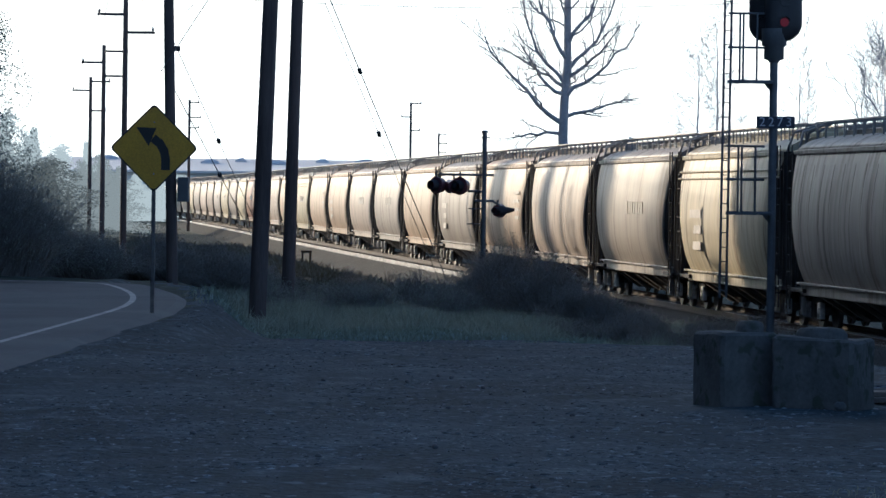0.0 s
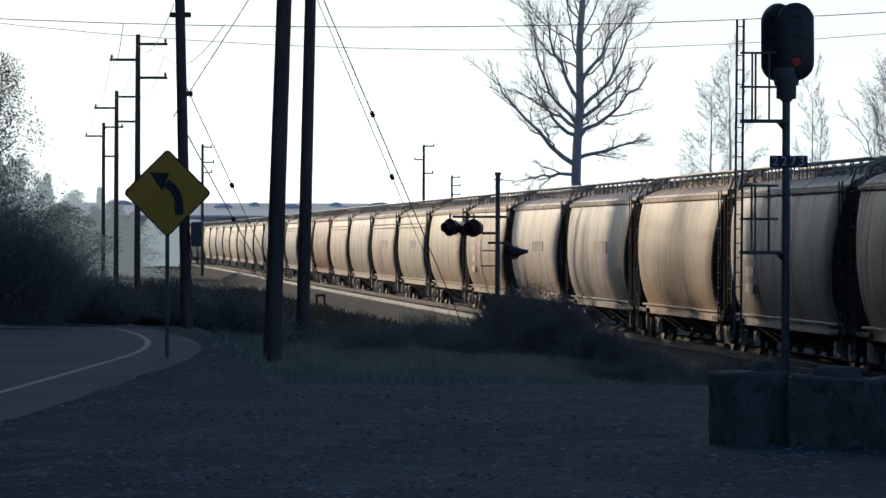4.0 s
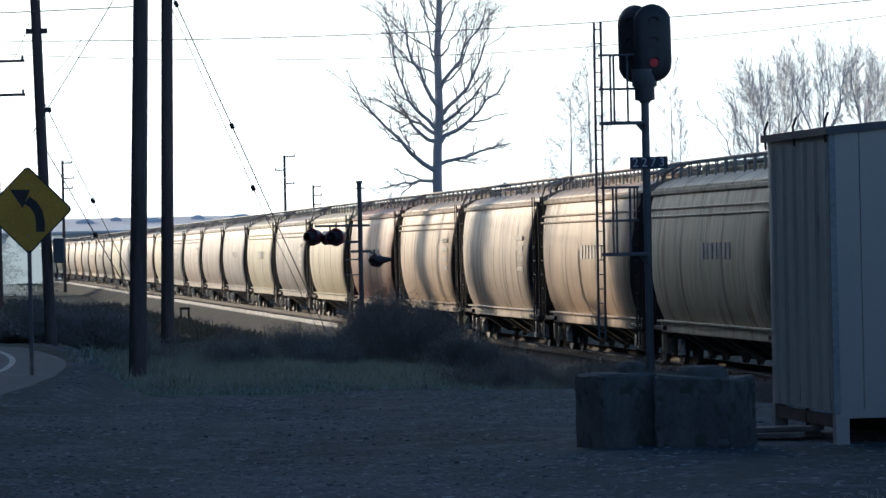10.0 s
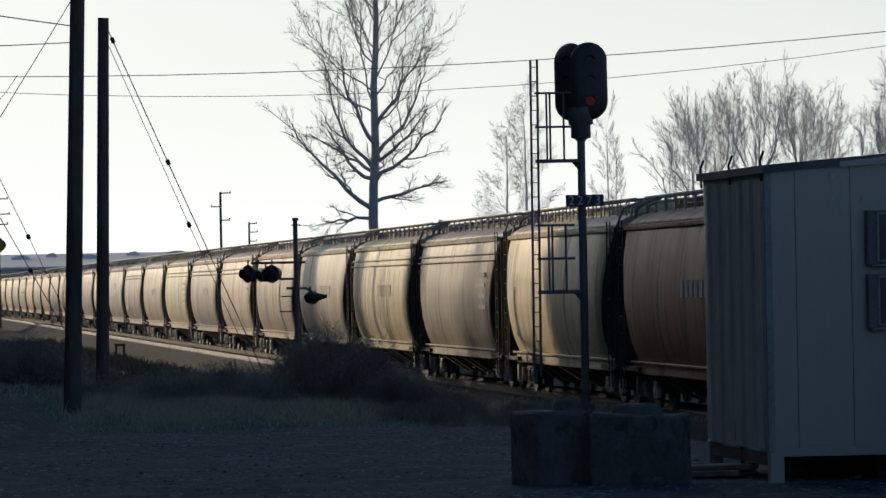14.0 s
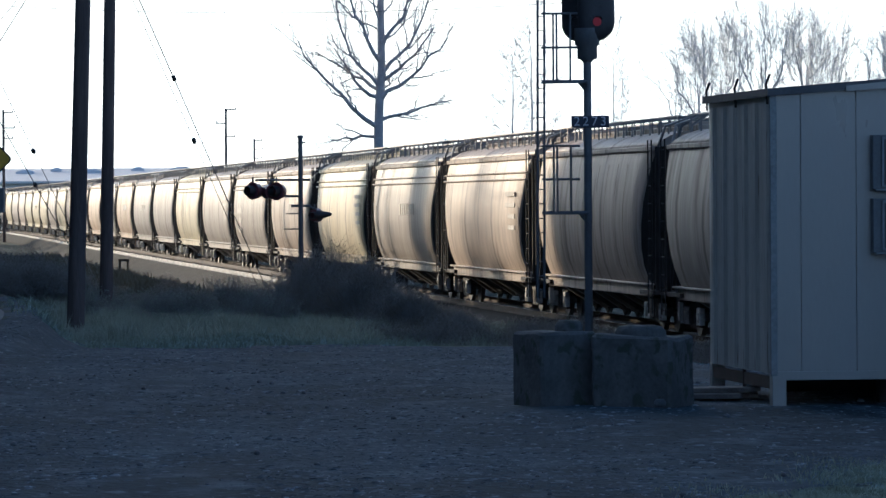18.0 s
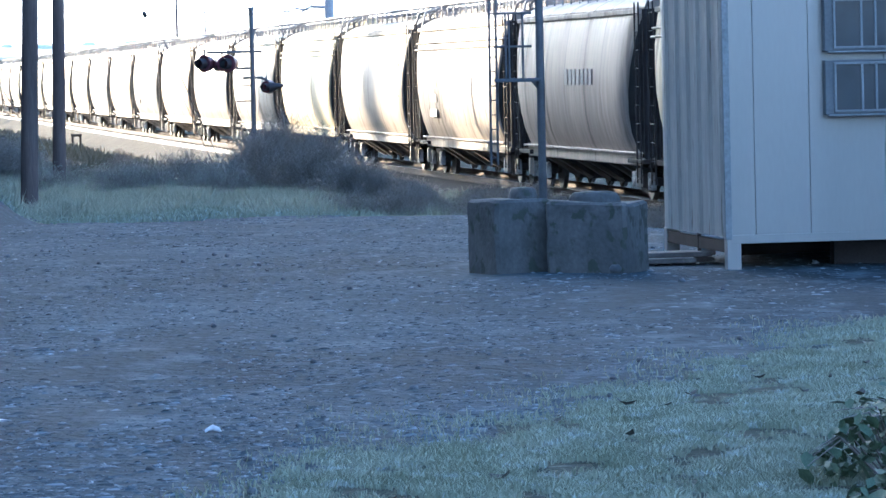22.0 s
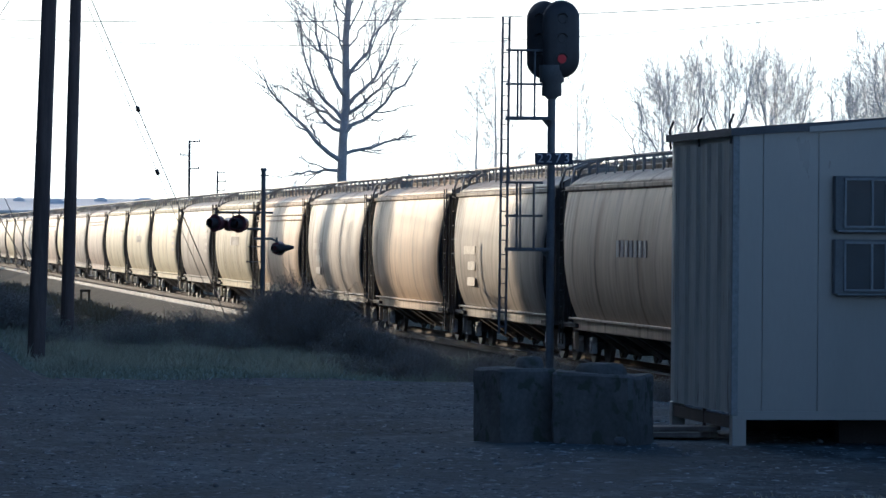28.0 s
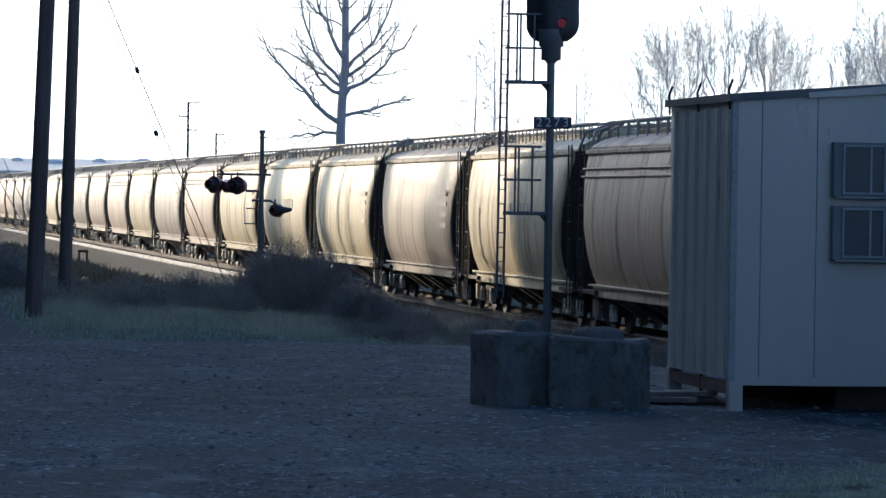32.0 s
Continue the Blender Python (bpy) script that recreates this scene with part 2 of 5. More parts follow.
STONE = material("grey_stone", (0.09, 0.10, 0.105), (0.17, 0.18, 0.185), 3.0, 0.9, vary=0.4)
RED_LENS = bpy.data.materials.new("red_signal_lens")
RED_LENS.use_nodes = True
rb = RED_LENS.node_tree.nodes["Principled BSDF"]
rb.inputs["Base Color"].default_value = (0.25, 0.01, 0.015, 1)
rb.inputs["Emission Color"].default_value = (1.0, 0.04, 0.06, 1)
rb.inputs["Emission Strength"].default_value = 0.035
PAINTS = [material("hopper_paint_" + n, a, b, 0.5, 0.50, 0.0, 0.0, 5.0, c, 0.60, (1.0, 0.9, 0.16), vary=0.12, spot_scale=1.5, spec=0.11,
                    bands=(tuple(0.5 * q for q in c), (0.05, 1.7, 0.16), 0.56, 0.72))
          for n, a, b, c in (
              ("light_grey", (0.53, 0.44, 0.355), (0.44, 0.365, 0.29), (0.29, 0.235, 0.185)),
              ("mid_grey", (0.385, 0.34, 0.29), (0.31, 0.275, 0.235), (0.21, 0.18, 0.15)),
              ("tan", (0.57, 0.44, 0.31), (0.48, 0.365, 0.25), (0.32, 0.23, 0.155)),
              ("oxide_brown", (0.30, 0.15, 0.095), (0.24, 0.12, 0.075), (0.16, 0.085, 0.055)),
              ("cream", (0.58, 0.52, 0.36), (0.50, 0.43, 0.28), (0.34, 0.27, 0.18)))]
MARKING = material("faded_stencil_paint", (0.50, 0.46, 0.40), (0.38, 0.34, 0.29), 4.0, 0.6)


# ---- mesh helpers ----
class Shape:
    def __init__(self):
        self.v, self.f, self.s = [], [], []

    def add(self, verts, faces, smooth=False):
        n = len(self.v)
        self.v += [tuple(p) for p in verts]
        self.f += [tuple(i + n for i in f) for f in faces]
        self.s += [smooth] * len(faces)
        return self

    def box(self, x0, y0, z0, x1, y1, z1, m=None, cut=0.0):
        """A box with its edges along z and its rims bevelled by cut."""
        c = cut
        if c:
            def ring(x0, y0, x1, y1, z, c):
                return [(x0 + c, y0, z), (x1 - c, y0, z), (x1, y0 + c, z), (x1, y1 - c, z), (x1 - c, y1, z), (x0 + c, y1, z), (x0, y1 - c, z), (x0, y0 + c, z)]
            rings = [ring(x0 + c, y0 + c, x1 - c, y1 - c, z0, c * .5), ring(x0, y0, x1, y1, z0 + c, c), ring(x0, y0, x1, y1, z1 - c, c), ring(x0 + c, y0 + c, x1 - c, y1 - c, z1, c * .5)]
            return self.loft(rings, m)
        p = [Vector((x, y, z)) for z in (z0, z1) for x, y in ((x0, y0), (x1, y0), (x1, y1), (x0, y1))]
        if m:
            p = [m @ q for q in p]
        return self.add(p, [(3, 2, 1, 0), (4, 5, 6, 7), (0, 1, 5, 4), (1, 2, 6, 5), (2, 3, 7, 6), (3, 0, 4, 7)])

    def loft(self, rings, m=None, caps=True, smooth=False, closed=True):
        n = len(rings[0])
        p = [Vector(q) for r in rings for q in r]
        if m:
            p = [m @ q for q in p]
        f = []
        for j in range(len(rings) - 1):
            for i in range(n if closed else n - 1):
                a, b = j * n + i, j * n + (i + 1) % n
                f.append((a, b, b + n, a + n))
        self.add(p, f, smooth)
        if caps:
            self.add([p[i] for i in range(n)] + [p[-n + i] for i in range(n)], [tuple(reversed(range(n))), tuple(range(n, 2 * n))])
        return self

    def tube(self, pts, radii, sides=8, caps=True, smooth=True):
        pts = [Vector(p) for p in pts]
        if isinstance(radii, (int, float)):
            radii = [radii] * len(pts)
        rings = []
        up = None
        for i, p in enumerate(pts):
            d = (pts[min(i + 1, len(pts) - 1)] - pts[max(i - 1, 0)]).normalized()
            if up is None:
                up = Vector((0, 0, 1)) if abs(d.z) < 0.9 else Vector((1, 0, 0))
            x = d.cross(up).normalized()
            y = x.cross(d).normalized()
            up = y
            rings.append([p + (x * math.cos(a) + y * math.sin(a)) * radii[i] for a in [2 * math.pi * s / sides for s in range(sides)]])
        return self.loft(rings, None, caps, smooth)

    def disc(self, c, axis, r, thick, sides=20):
        c, a = Vector(c), Vector(axis).normalized()
        return self.tube([c - a * thick / 2, c + a * thick / 2], r, sides)

    def mesh(self, name, mat):
        me = bpy.data.meshes.new(name)
        me.from_pydata(self.v, [], self.f)
        me.polygons.foreach_set("use_smooth", self.s)
        me.materials.append(mat)
        me.update()
        return me


def part(name, shape, mat, parent=None, label="", m=None):
    """One mesh object under a thing or a part (or a thing of its own). shape: a Shape, or a mesh to be shared."""
    ob = new(name, shape if isinstance(shape, bpy.types.Mesh) else shape.mesh(name, mat))
    if parent is not None:
        ob.parent = parent
    if m is not None:
        ob.matrix_basis = m
    return tagged(ob, label)


def thing(name, m, label, category, group="", kind=""):
    ob = new(name)
    ob.empty_display_size = 0.2
    ob.matrix_basis = m
    return tagged(ob, label, category, group, kind)


def smooth(a, b, x):
    t = min(max((x - a) / (b - a), 0.0), 1.0)
    return t * t * (3 - 2 * t)


# ---- the railway's line ----
RAIL_Z = -1.1
CAR_LENGTH = 16.8             # over the couplers
LINE = []                      # along, x, y, heading to the left (radians)


def lay_line():
    x, y, a = 4.898 + 0.14478 * 130, 98.815 - 0.98946 * 130, -0.1452929
    for i in range(-130, 1300):
        LINE.append((float(i), x, y, -a))
        u = i / 100
        k = (-5.667e-5 + 1.23455e-4 * u - 4.0117e-5 * u * u) if 0 < i < 480 else 0.0
        a += k
        x += math.sin(a)
        y += math.cos(a)


lay_line()


def on_line(s, side=0.0):
    """The place s metres along the line and so far to its left, and the heading."""
    i = min(max(int(math.floor(s)) + 130, 0), len(LINE) - 2)
    f = s - LINE[i][0]
    a, b = LINE[i], LINE[i + 1]
    x, y, h = (a[j] + (b[j] - a[j]) * f for j in (1, 2, 3))
    return x - math.cos(h) * side, y - math.sin(h) * side, h


def line_gap(x, y):
    """How far (x, y) lies to the left of the line."""
    i = min(max(int((y - LINE[0][2]) / 0.989), 0), len(LINE) - 1)
    _, lx, ly, h = LINE[i]
    return (lx - x) * math.cos(h) + (ly - y) * math.sin(h)


ROAD_EDGE = ((-60, -7.0), (50, -7.5), (68, -8.0), (77, -8.8), (82, -9.4), (85, -10.2), (88, -12.5), (95, -13.0), (400, -13.0))


def road_edge(y):
    for (y0, x0), (y1, x1) in zip(ROAD_EDGE, ROAD_EDGE[1:]):
        if y <= y1:
            return x0 + (x1 - x0) * (y - y0) / (y1 - y0)
    return -13.0


def ground_z(x, y):
    g = line_gap(x, y) if -60 < y < 1200 else 50.0
    e = road_edge(y)
    side = smooth(e + 0.85, e + 1.9 + 2.0 * smooth(84, 95, y), x)
    lot = -1.2 * smooth(42, 100, y) * side
    back = -0.45 * smooth(84, 110, y) * (1 - side)
    z = lot + back
    if x < e + 0.9 and y < 92:
        z = min(z, -0.06)
    far = smooth(105, 150, y)
    z = z * (1 - far) - 1.5 * far
    wide = smooth(108, 124, y)
    near = 1 - smooth(4.0 + 3.6 * wide, 9.5 + 3.0 * wide, abs(g))
    low = -1.62 - .28 * smooth(110, 124, y) * (1 - smooth(420, 520, y))
    z = z * (1 - near) + low * near
    if g < -3:
        z = -1.62
    elif g > 2.5:
        z += .15 * noise.noise((x * .55, y * .16, 11)) * smooth(78, 88, y) * (1 - smooth(103, 110, y))
    return z + 0.05 * noise.noise((x * 0.35, y * 0.35, 0)) * (1 - near) * (0.25 if x < e + 1.2 and y < 95 else 1.0) + 0.08 * noise.noise((x * 0.06, y * 0.06, 4.0)) * (1 - near) * (0.0 if x < e + 1.2 and y < 95 else 1.0)


def grass_edge(x):
    """How far out the frosted lawn before the camera reaches."""
    if x > 0:
        return 20.5 + 2.8 * x
    return 20.5 + 1.6 * x if x > -0.5 else 19.7 + 6.0 * (x + 0.5)


# ---- ground ----
def build_ground():
    xs = sorted(set([-2500, -1500, -900, -500, -300, -200, -140, -100, -80, -65] + [-52 + i * 1.0 for i in range(0, 42)] + [-10 + i * 0.4 for i in range(0, 70)] + [18 + i * 2 for i in range(12)] + [60, 90, 140, 220, 350, 600, 1000, 1600, 2500]))
    ys = sorted(set([-2500, -1200, -500, -200, -100, -60, -40, -25, -15, -8] + [i * 0.5 for i in range(0, 240)] + [120 + i * 2 for i in range(60)] + [240 + i * 12 for i in range(30)] + [620, 700, 800, 950, 1150, 1500, 2000, 2800, 4000]))
    sh = Shape()
    nx = len(xs)
    sh.add([(x, y, ground_z(x, y)) for y in ys for x in xs],
           [(j * nx + i, j * nx + i + 1, (j + 1) * nx + i + 1, (j + 1) * nx + i) for j in range(len(ys) - 1) for i in range(nx - 1)], True)
    me = sh.mesh("ground", GRAVEL)
    me.materials.append(TURF)
    for p in me.polygons:
        c = p.center
        wob = 1.6 * noise.noise((c.x * 0.5, c.y * 0.5, 2.0)) + 0.8 * noise.noise((c.x * 1.7, c.y * 1.7, 7.0))
        lot = c.x > road_edge(c.y) + .5 and c.y < 95 + wob * 2 and c.y > grass_edge(c.x) - 0.4 + 0.5 * wob
        lot = lot and line_gap(c.x, c.y) > 3
        p.material_index = 0 if lot else 1
    return tagged(new("ground", me), "frosty gravel lot with rough grass around it", "ground", kind="structure")


ground = build_ground()


# ---- road ----
def build_road():
    # the outer edge line, coming from behind the camera and bending left
    edge = []
    x, y, h = -6.6, -40.0, 0.0
    while len(edge) < 480:
        edge.append((x, y, h))
        k = 0.0003 if y < 64 else (0.0095 if y < 84 and h < 1 else (0.34 if h < 1.58 else 0.0))
        h += k * .4
        x -= math.sin(h) * .4
        y += math.cos(h) * .4
    def strip(a, b, lift):
        sh = Shape()
        v = []
        for x, y, h in edge:
            for o, dz in ((a - .5, -.16 if b - a > 1 else 0), (a, 0), (b, 0), (b + .5, -.16 if b - a > 1 else 0)):
                if b - a < 1:
                    o = min(max(o, a), b)
                px, py = x - math.cos(h) * o, y - math.sin(h) * o
                v.append((px, py, -0.09 + lift + dz))
        ks = (0, 1, 2) if b - a > 1 else (1,)
        sh.add(v, [(4 * i + k, 4 * i + 1 + k, 4 * i + 5 + k, 4 * i + 4 + k) for i in range(len(edge) - 1) for k in ks])
        return sh
    road = tagged(part("road", strip(-0.75, 7.6, 0.09), ASPHALT), "dark asphalt road bending to the left", "road", kind="structure")
    part("edge_line", strip(-0.055, 0.055, 0.096), WHITE_LINE, road, "worn white edge line")
    part("edge_line", strip(6.92, 7.04, 0.096), WHITE_LINE, road, "worn white edge line")
    
    return road


build_road()


# ---- railway ----
def build_railway():
    def along(offsets, step, s0, s1):
        sh = Shape()
        rings = []
        s = s0
        while s <= s1:
            ring = []
            for o, z in offsets:
                x, y, h = on_line(s, o)
                ring.append((x, y, RAIL_Z + z))
            rings.append(ring)
            s += step
        return sh.loft(rings, None, True)
    # Bed and near shoulder are coloured dark to hold the shade under the train.
    tagged(part("ballast_bed", along([(-3.4, -0.75), (-1.75, -0.22), (1.86, -0.22), (1.86, -0.6)], 4, -128, 1160), SHADE_BED),
           "shade-darkened ballast bed of the railway", "ballast", kind="structure")
    for a, b, m, label in ((46, 1160, BALLAST, "grey crushed stone shoulder of the ballast bed"), (-128, 46, SHADE_BED, "shade-darkened stone shoulder of the ballast bed")):
        tagged(part("ballast_shoulder", along([(1.865, -0.6), (1.865, -0.215), (2.2, -0.225), (3.1, -0.62), (4.3, -1.05), (4.3, -1.2)], 4, a, b), m), label, "ballast", kind="structure")
    # The third rail is added to draw the lit edge of the shoulder.
    for side, dz in ((-0.72, 0), (0.72, 0), (2.02, -.045)):
        s0 = -128 if side < 1 else 50
        rail = tagged(part("rail", along([(side - .07, dz - .17), (side - .07, dz - .155), (side - .012, dz - .13), (side - .012, dz - .045), (side - .036, dz - .035), (side - .036, dz), (side + .036, dz), (side + .036, dz - .035), (side + .012, dz - .045), (side + .012, dz - .13), (side + .07, dz - .155), (side + .07, dz - .17)], 4, s0, 1160), PALE_STEEL if side > 1 else RAIL_WEB),
                      "pale rail added for the ballast shoulder's bright edge" if side > 1 else "rusty steel rail with a dull brown head", "rail", "rails of the tracks", "structure")
        part("rail_head", along([(side - .034, dz), (side - .03, dz + .004), (side + .03, dz + .004), (side + .034, dz)], 4, s0, 1160), RAIL_TOP if side > 1 else RAIL_DULL, rail, "shiny worn running surface" if side > 1 else "dull brown running surface")
    tie_me = Shape().box(-1.28, -0.115, -0.34, 1.28, 0.115, -0.172, None, 0.012).mesh("tie", TIE)
    track = tagged(new("track"), "creosoted wooden ties under the rails", "railway track", kind="structure")
    sh = Shape()
    i = 0
    s = 60.0
    while s < 620:
        x, y, h = on_line(s)
        if i < 300:
            part("tie", tie_me, TIE, track, m=pose(x, y, RAIL_Z, 0, 0, math.degrees(h)))
        else:
            sh.box(-1.28, -0.115, -0.34, 1.28, 0.115, -0.172, pose(x, y, RAIL_Z, 0, 0, math.degrees(h)))
        i += 1
        s += 0.53
    tagged(part("ties_beyond", sh, TIE, track), kind="stuff")


build_railway()


def build_stand():
    """A low timber stand beside the track."""
    x, y, h = on_line(128.0, 4.25)
    t = thing("timber_stand", pose(x, y, RAIL_Z - 1.06, 0, 0, math.degrees(h)), "dark low timber stand at the foot of the ballast", "stand")
    part("beam", Shape().box(-.34, -.1, .92, .24, .1, 1.06, None, .01), TIE, t)
    for o in (-.26, .16):
        part("leg", Shape().box(o - .06, -.06, -.1, o + .06, .06, .92, None, .008), TIE, t)


build_stand()


# ---- the grain train ----
def hopper_body(ribbed):
    sh = Shape()
    rings = []
    for z, w, l in ((1.06, 1.30, 6.62), (1.2, 1.38, 6.58), (1.5, 1.49, 6.60), (1.9, 1.565, 6.68), (2.4, 1.60, 6.84), (2.9, 1.585, 7.02), (3.4, 1.525, 7.24), (3.8, 1.45, 7.42), (4.05, 1.385, 7.55), (4.16, 1.34, 7.60)):
        n = 10
        ring = [(-w + .05, -l, z), (w - .05, -l, z), (w, -l + .1, z)] + [(w, -l + .1 + (2 * l - .2) * i / n, z) for i in range(1, n)] + [(w, l - .1, z), (w - .05, l, z), (-w + .05, l, z), (-w, l - .1, z)] + [(-w, l - .1 - (2 * l - .2) * i / n, z) for i in range(1, n)] + [(-w, -l + .1, z)]
        rings.append(ring)
    sh.loft(rings, None, True, True)
    if ribbed:
        for sx in (-1, 1):
            for i in range(11):
                y = -6.0 + i * 1.2
                sh.loft([[(sx * w, y - .06, z), (sx * (w + .012), y - .03, z), (sx * (w + .012), y + .03, z), (sx * w, y + .06, z)] for z, w in ((1.12, 1.32), (1.5, 1.485), (1.9, 1.56), (2.4, 1.595), (2.9, 1.58), (3.4, 1.52), (3.8, 1.445))])
    return sh


def hopper_roof():
    sh = Shape()
    prof = [(-1.34, 4.165), (-1.24, 4.28), (-1.02, 4.40), (-0.7, 4.50), (0, 4.54), (0.7, 4.50), (1.02, 4.40), (1.24, 4.28), (1.34, 4.165)]
    n = 14
    rings = [[(x, -7.6 + 15.2 * i / n, z) for x, z in prof] for i in range(n + 1)]
    sh.loft(rings, None, True, True)
    return sh


def top_chord(sx, z, w, deep):
    x0, x1 = sorted((sx * (w - .05), sx * (w + .07)))
    return Shape().box(x0, -7.5, z, x1, 7.5, z + deep, None, 0.015)


def running_board():
    sh = Shape()
    for x in (-0.62, 0.62):
        for o in (-0.24, 0.0, 0.24):
            sh.box(x + o - .02, -7.85, 4.815, x + o + .02, 7.85, 4.845)
        for i in range(27):
            y = -7.8 + i * 0.6
            sh.box(x - .26, y - .015, 4.795, x + .26, y + .015, 4.82)
    for i in range(15):
        y = -7.7 + i * 1.1
        for x in (-0.86, -0.38, 0.38, 0.86):
            sh.box(x - .018, y - .02, 4.40, x + .018, y + .02, 4.80)
    for sy in (-1, 1):
        for x in (-1.3, -.9):
            sh.tube([(x, 7.6 * sy, 4.15), (x * .9, 7.8 * sy, 4.6), (-.4, 7.85 * sy, 4.86)], .035, 5)
    return sh


def roof_hatch():
    sh = Shape()
    sh.box(-0.33, -7.1, 4.5, 0.33, 7.1, 4.66, None, 0.03)
    for i in range(8):
        y = -6.3 + i * 1.8
        sh.box(-0.37, y - .035, 4.64, 0.37, y + .035, 4.74, None, 0.01)
    return sh


def side_sill(sx):
    sh = Shape()
    a, b = sorted((sx * 1.26, sx * 1.36))
    sh.box(a, -6.8, 0.80, b, 6.8, 1.06, None, 0.02)
    for y in (-6.7, 6.7):
        sh.box(a, y - .1, 0.34, b, y + .1, 0.75, None, 0.01)
    a, b = sorted((sx * 1.26, sx * 1.46))
    sh.box(a, -6.9, 1.05, b, 6.9, 1.10, None, 0.01)
    return sh


def outlet(y0):
    sh = Shape()
    sh.loft([[(-1.38, y0 - 1.9, 1.06), (1.38, y0 - 1.9, 1.06), (1.38, y0 + 1.9, 1.06), (-1.38, y0 + 1.9, 1.06)],
             [(-.42, y0 - .42, 0.42), (.42, y0 - .42, .42), (.42, y0 + .42, .42), (-.42, y0 + .42, .42)],
             [(-.42, y0 - .42, 0.28), (.42, y0 - .42, .28), (.42, y0 + .42, .28), (-.42, y0 + .42, .28)]])
    sh.box(-.62, y0 - .12, .30, .62, y0 + .12, .38)
    sh.box(-.22, y0 - 2.0, .40, .22, y0 + 2.0, 1.0, None, .02)
    return sh


def slant_brace(y0, sx):
    """The folded edge of a hopper's sloping sheet, running down and in from the sill to the outlet; its pale colour
    stands for sunlight on the sheet.
    """
    sh = Shape()
    sh.loft([[(sx * x, y, z), (sx * x, y + w, z), (sx * (x - .06), y + w, z + .05), (sx * (x - .06), y, z + .05)]
             for x, y, z, w in ((1.33, y0, .84, .42), (1.0, y0 - .35, .60, .36), (.62, y0 - .75, .30, .26))])
    return sh


def bearing_cap(sx, y):
    """The pedestal of the truck's side frame over a roller bearing; its pale colour stands for light on it."""
    sh = Shape()
    x0, x1 = sorted((sx * 1.07, sx * 1.19))
    sh.box(x0, y - .19, .54, x1, y + .19, .66, None, .02)
    for o in (-.17, .11):
        sh.box(x0, y + o, .28, x1, y + o + .07, .56, None, .01)
    sh.disc((sx * 1.15, y, .45), (1, 0, 0), .10, .12, 10)
    return sh


def end_frame(sy):
    """Corner posts, slanted braces and the end platform."""
    sh = Shape()
    y1 = 7.9 * sy
    for sx in (-1, 1):
        sh.tube([(sx * 1.36, y1 - .1 * sy, 0.9), (sx * 1.36, y1 - .1 * sy, 4.15)], 0.055, 6)
        sh.tube([(sx * 1.2, 7.0 * sy, 3.0), (sx * 1.25, y1 - .15 * sy, 1.0)], 0.05, 6)
        sh.tube([(sx * .55, 6.9 * sy, 2.2), (sx * .55, y1 - .1 * sy, 1.0)], 0.05, 6)
    a, b = sorted((6.1 * sy, y1))
    sh.box(-1.45, a, 0.86, 1.45, b, 0.96, None, 0.01)
    return sh


def end_ladder(sx, sy):
    sh = Shape()
    y0 = 7.85 * sy
    for o in (0, -0.42 * sy):
        sh.tube([(sx * 1.5, y0 + o, 0.45), (sx * 1.5, y0 + o, 4.3)], 0.018, 5)
    for i in range(10):
        z = 0.55 + i * 0.39
        sh.tube([(sx * 1.5, y0, z), (sx * 1.5, y0 - .42 * sy, z)], 0.013, 5)
    return sh


def bogie(y0):
    sh = Shape()
    for sx in (-1, 1):
        x = sx * 1.0
        sh.loft([[(x - .07, y0 + y, z0), (x + .07, y0 + y, z0), (x + .07, y0 + y, z1), (x - .07, y0 + y, z1)] for y, z0, z1 in
                 ((-1.12, .38, .56), (-.8, .36, .62), (-.45, .22, .74), (.45, .22, .74), (.8, .36, .62), (1.12, .38, .56))])
        for y in (-.86, .86):
            sh.disc((sx * 1.1, y0 + y, .46), (1, 0, 0), .14, .14, 10)
        for y in (-.2, 0, .2):
            sh.tube([(sx * 1.02, y0 + y, .3), (sx * 1.02, y0 + y, .6)], .075, 8)
    sh.box(-1.05, y0 - .2, .42, 1.05, y0 + .2, .7, None, .02)
    sh.box(-.35, y0 - .35, .68, .35, y0 + .35, .88, None, .02)
    return sh


def wheelset(y):
    sh = Shape()
    sh.tube([(-.95, y, .46), (.95, y, .46)], .08, 8)
    for sx in (-1, 1):
        sh.tube([(sx * .68, y, .46), (sx * .70, y, .46), (sx * .71, y, .46), (sx * .80, y, .46)], [.40, .48, .455, .455], 18)
    return sh


def coupler(sy):
    sh = Shape()
    a, b = sorted((7.4 * sy, 8.15 * sy))
    sh.box(-.1, a, .72, .1, b, .95, None, .02)
    a, b = sorted((8.12 * sy, 8.43 * sy))
    sh.box(-.16, a, .68, .16, b, 1.0, None, .05)
    sh.tube([(.3, 7.7 * sy, .8), (.3, 8.2 * sy, .5), (.22, 8.4 * sy, .46)], .03, 6)
    return sh


def stencil(kind):
    """Weathered car markings on the side that cannot be read: plain bars."""
    sh = Shape()
    r = random.Random(kind)
    if kind % 3 == 0:
        for i in range(7):
            h = 0.36
            sh.box(-1.615, -3.0 + i * .5, 2.55, -1.598, -2.68 + i * .5, 2.55 + h)
    elif kind % 3 == 1:
        for j in range(3):
            sh.box(-1.612, 3.2, 2.5 - j * .42, -1.598, 5.2 - r.random(), 2.72 - j * .42)
    else:
        for j in range(4):
            sh.box(-1.612, -6.1, 3.1 - j * .3, -1.598, -5.0 + r.random() * .5, 3.22 - j * .3)
    return sh


CARS = []


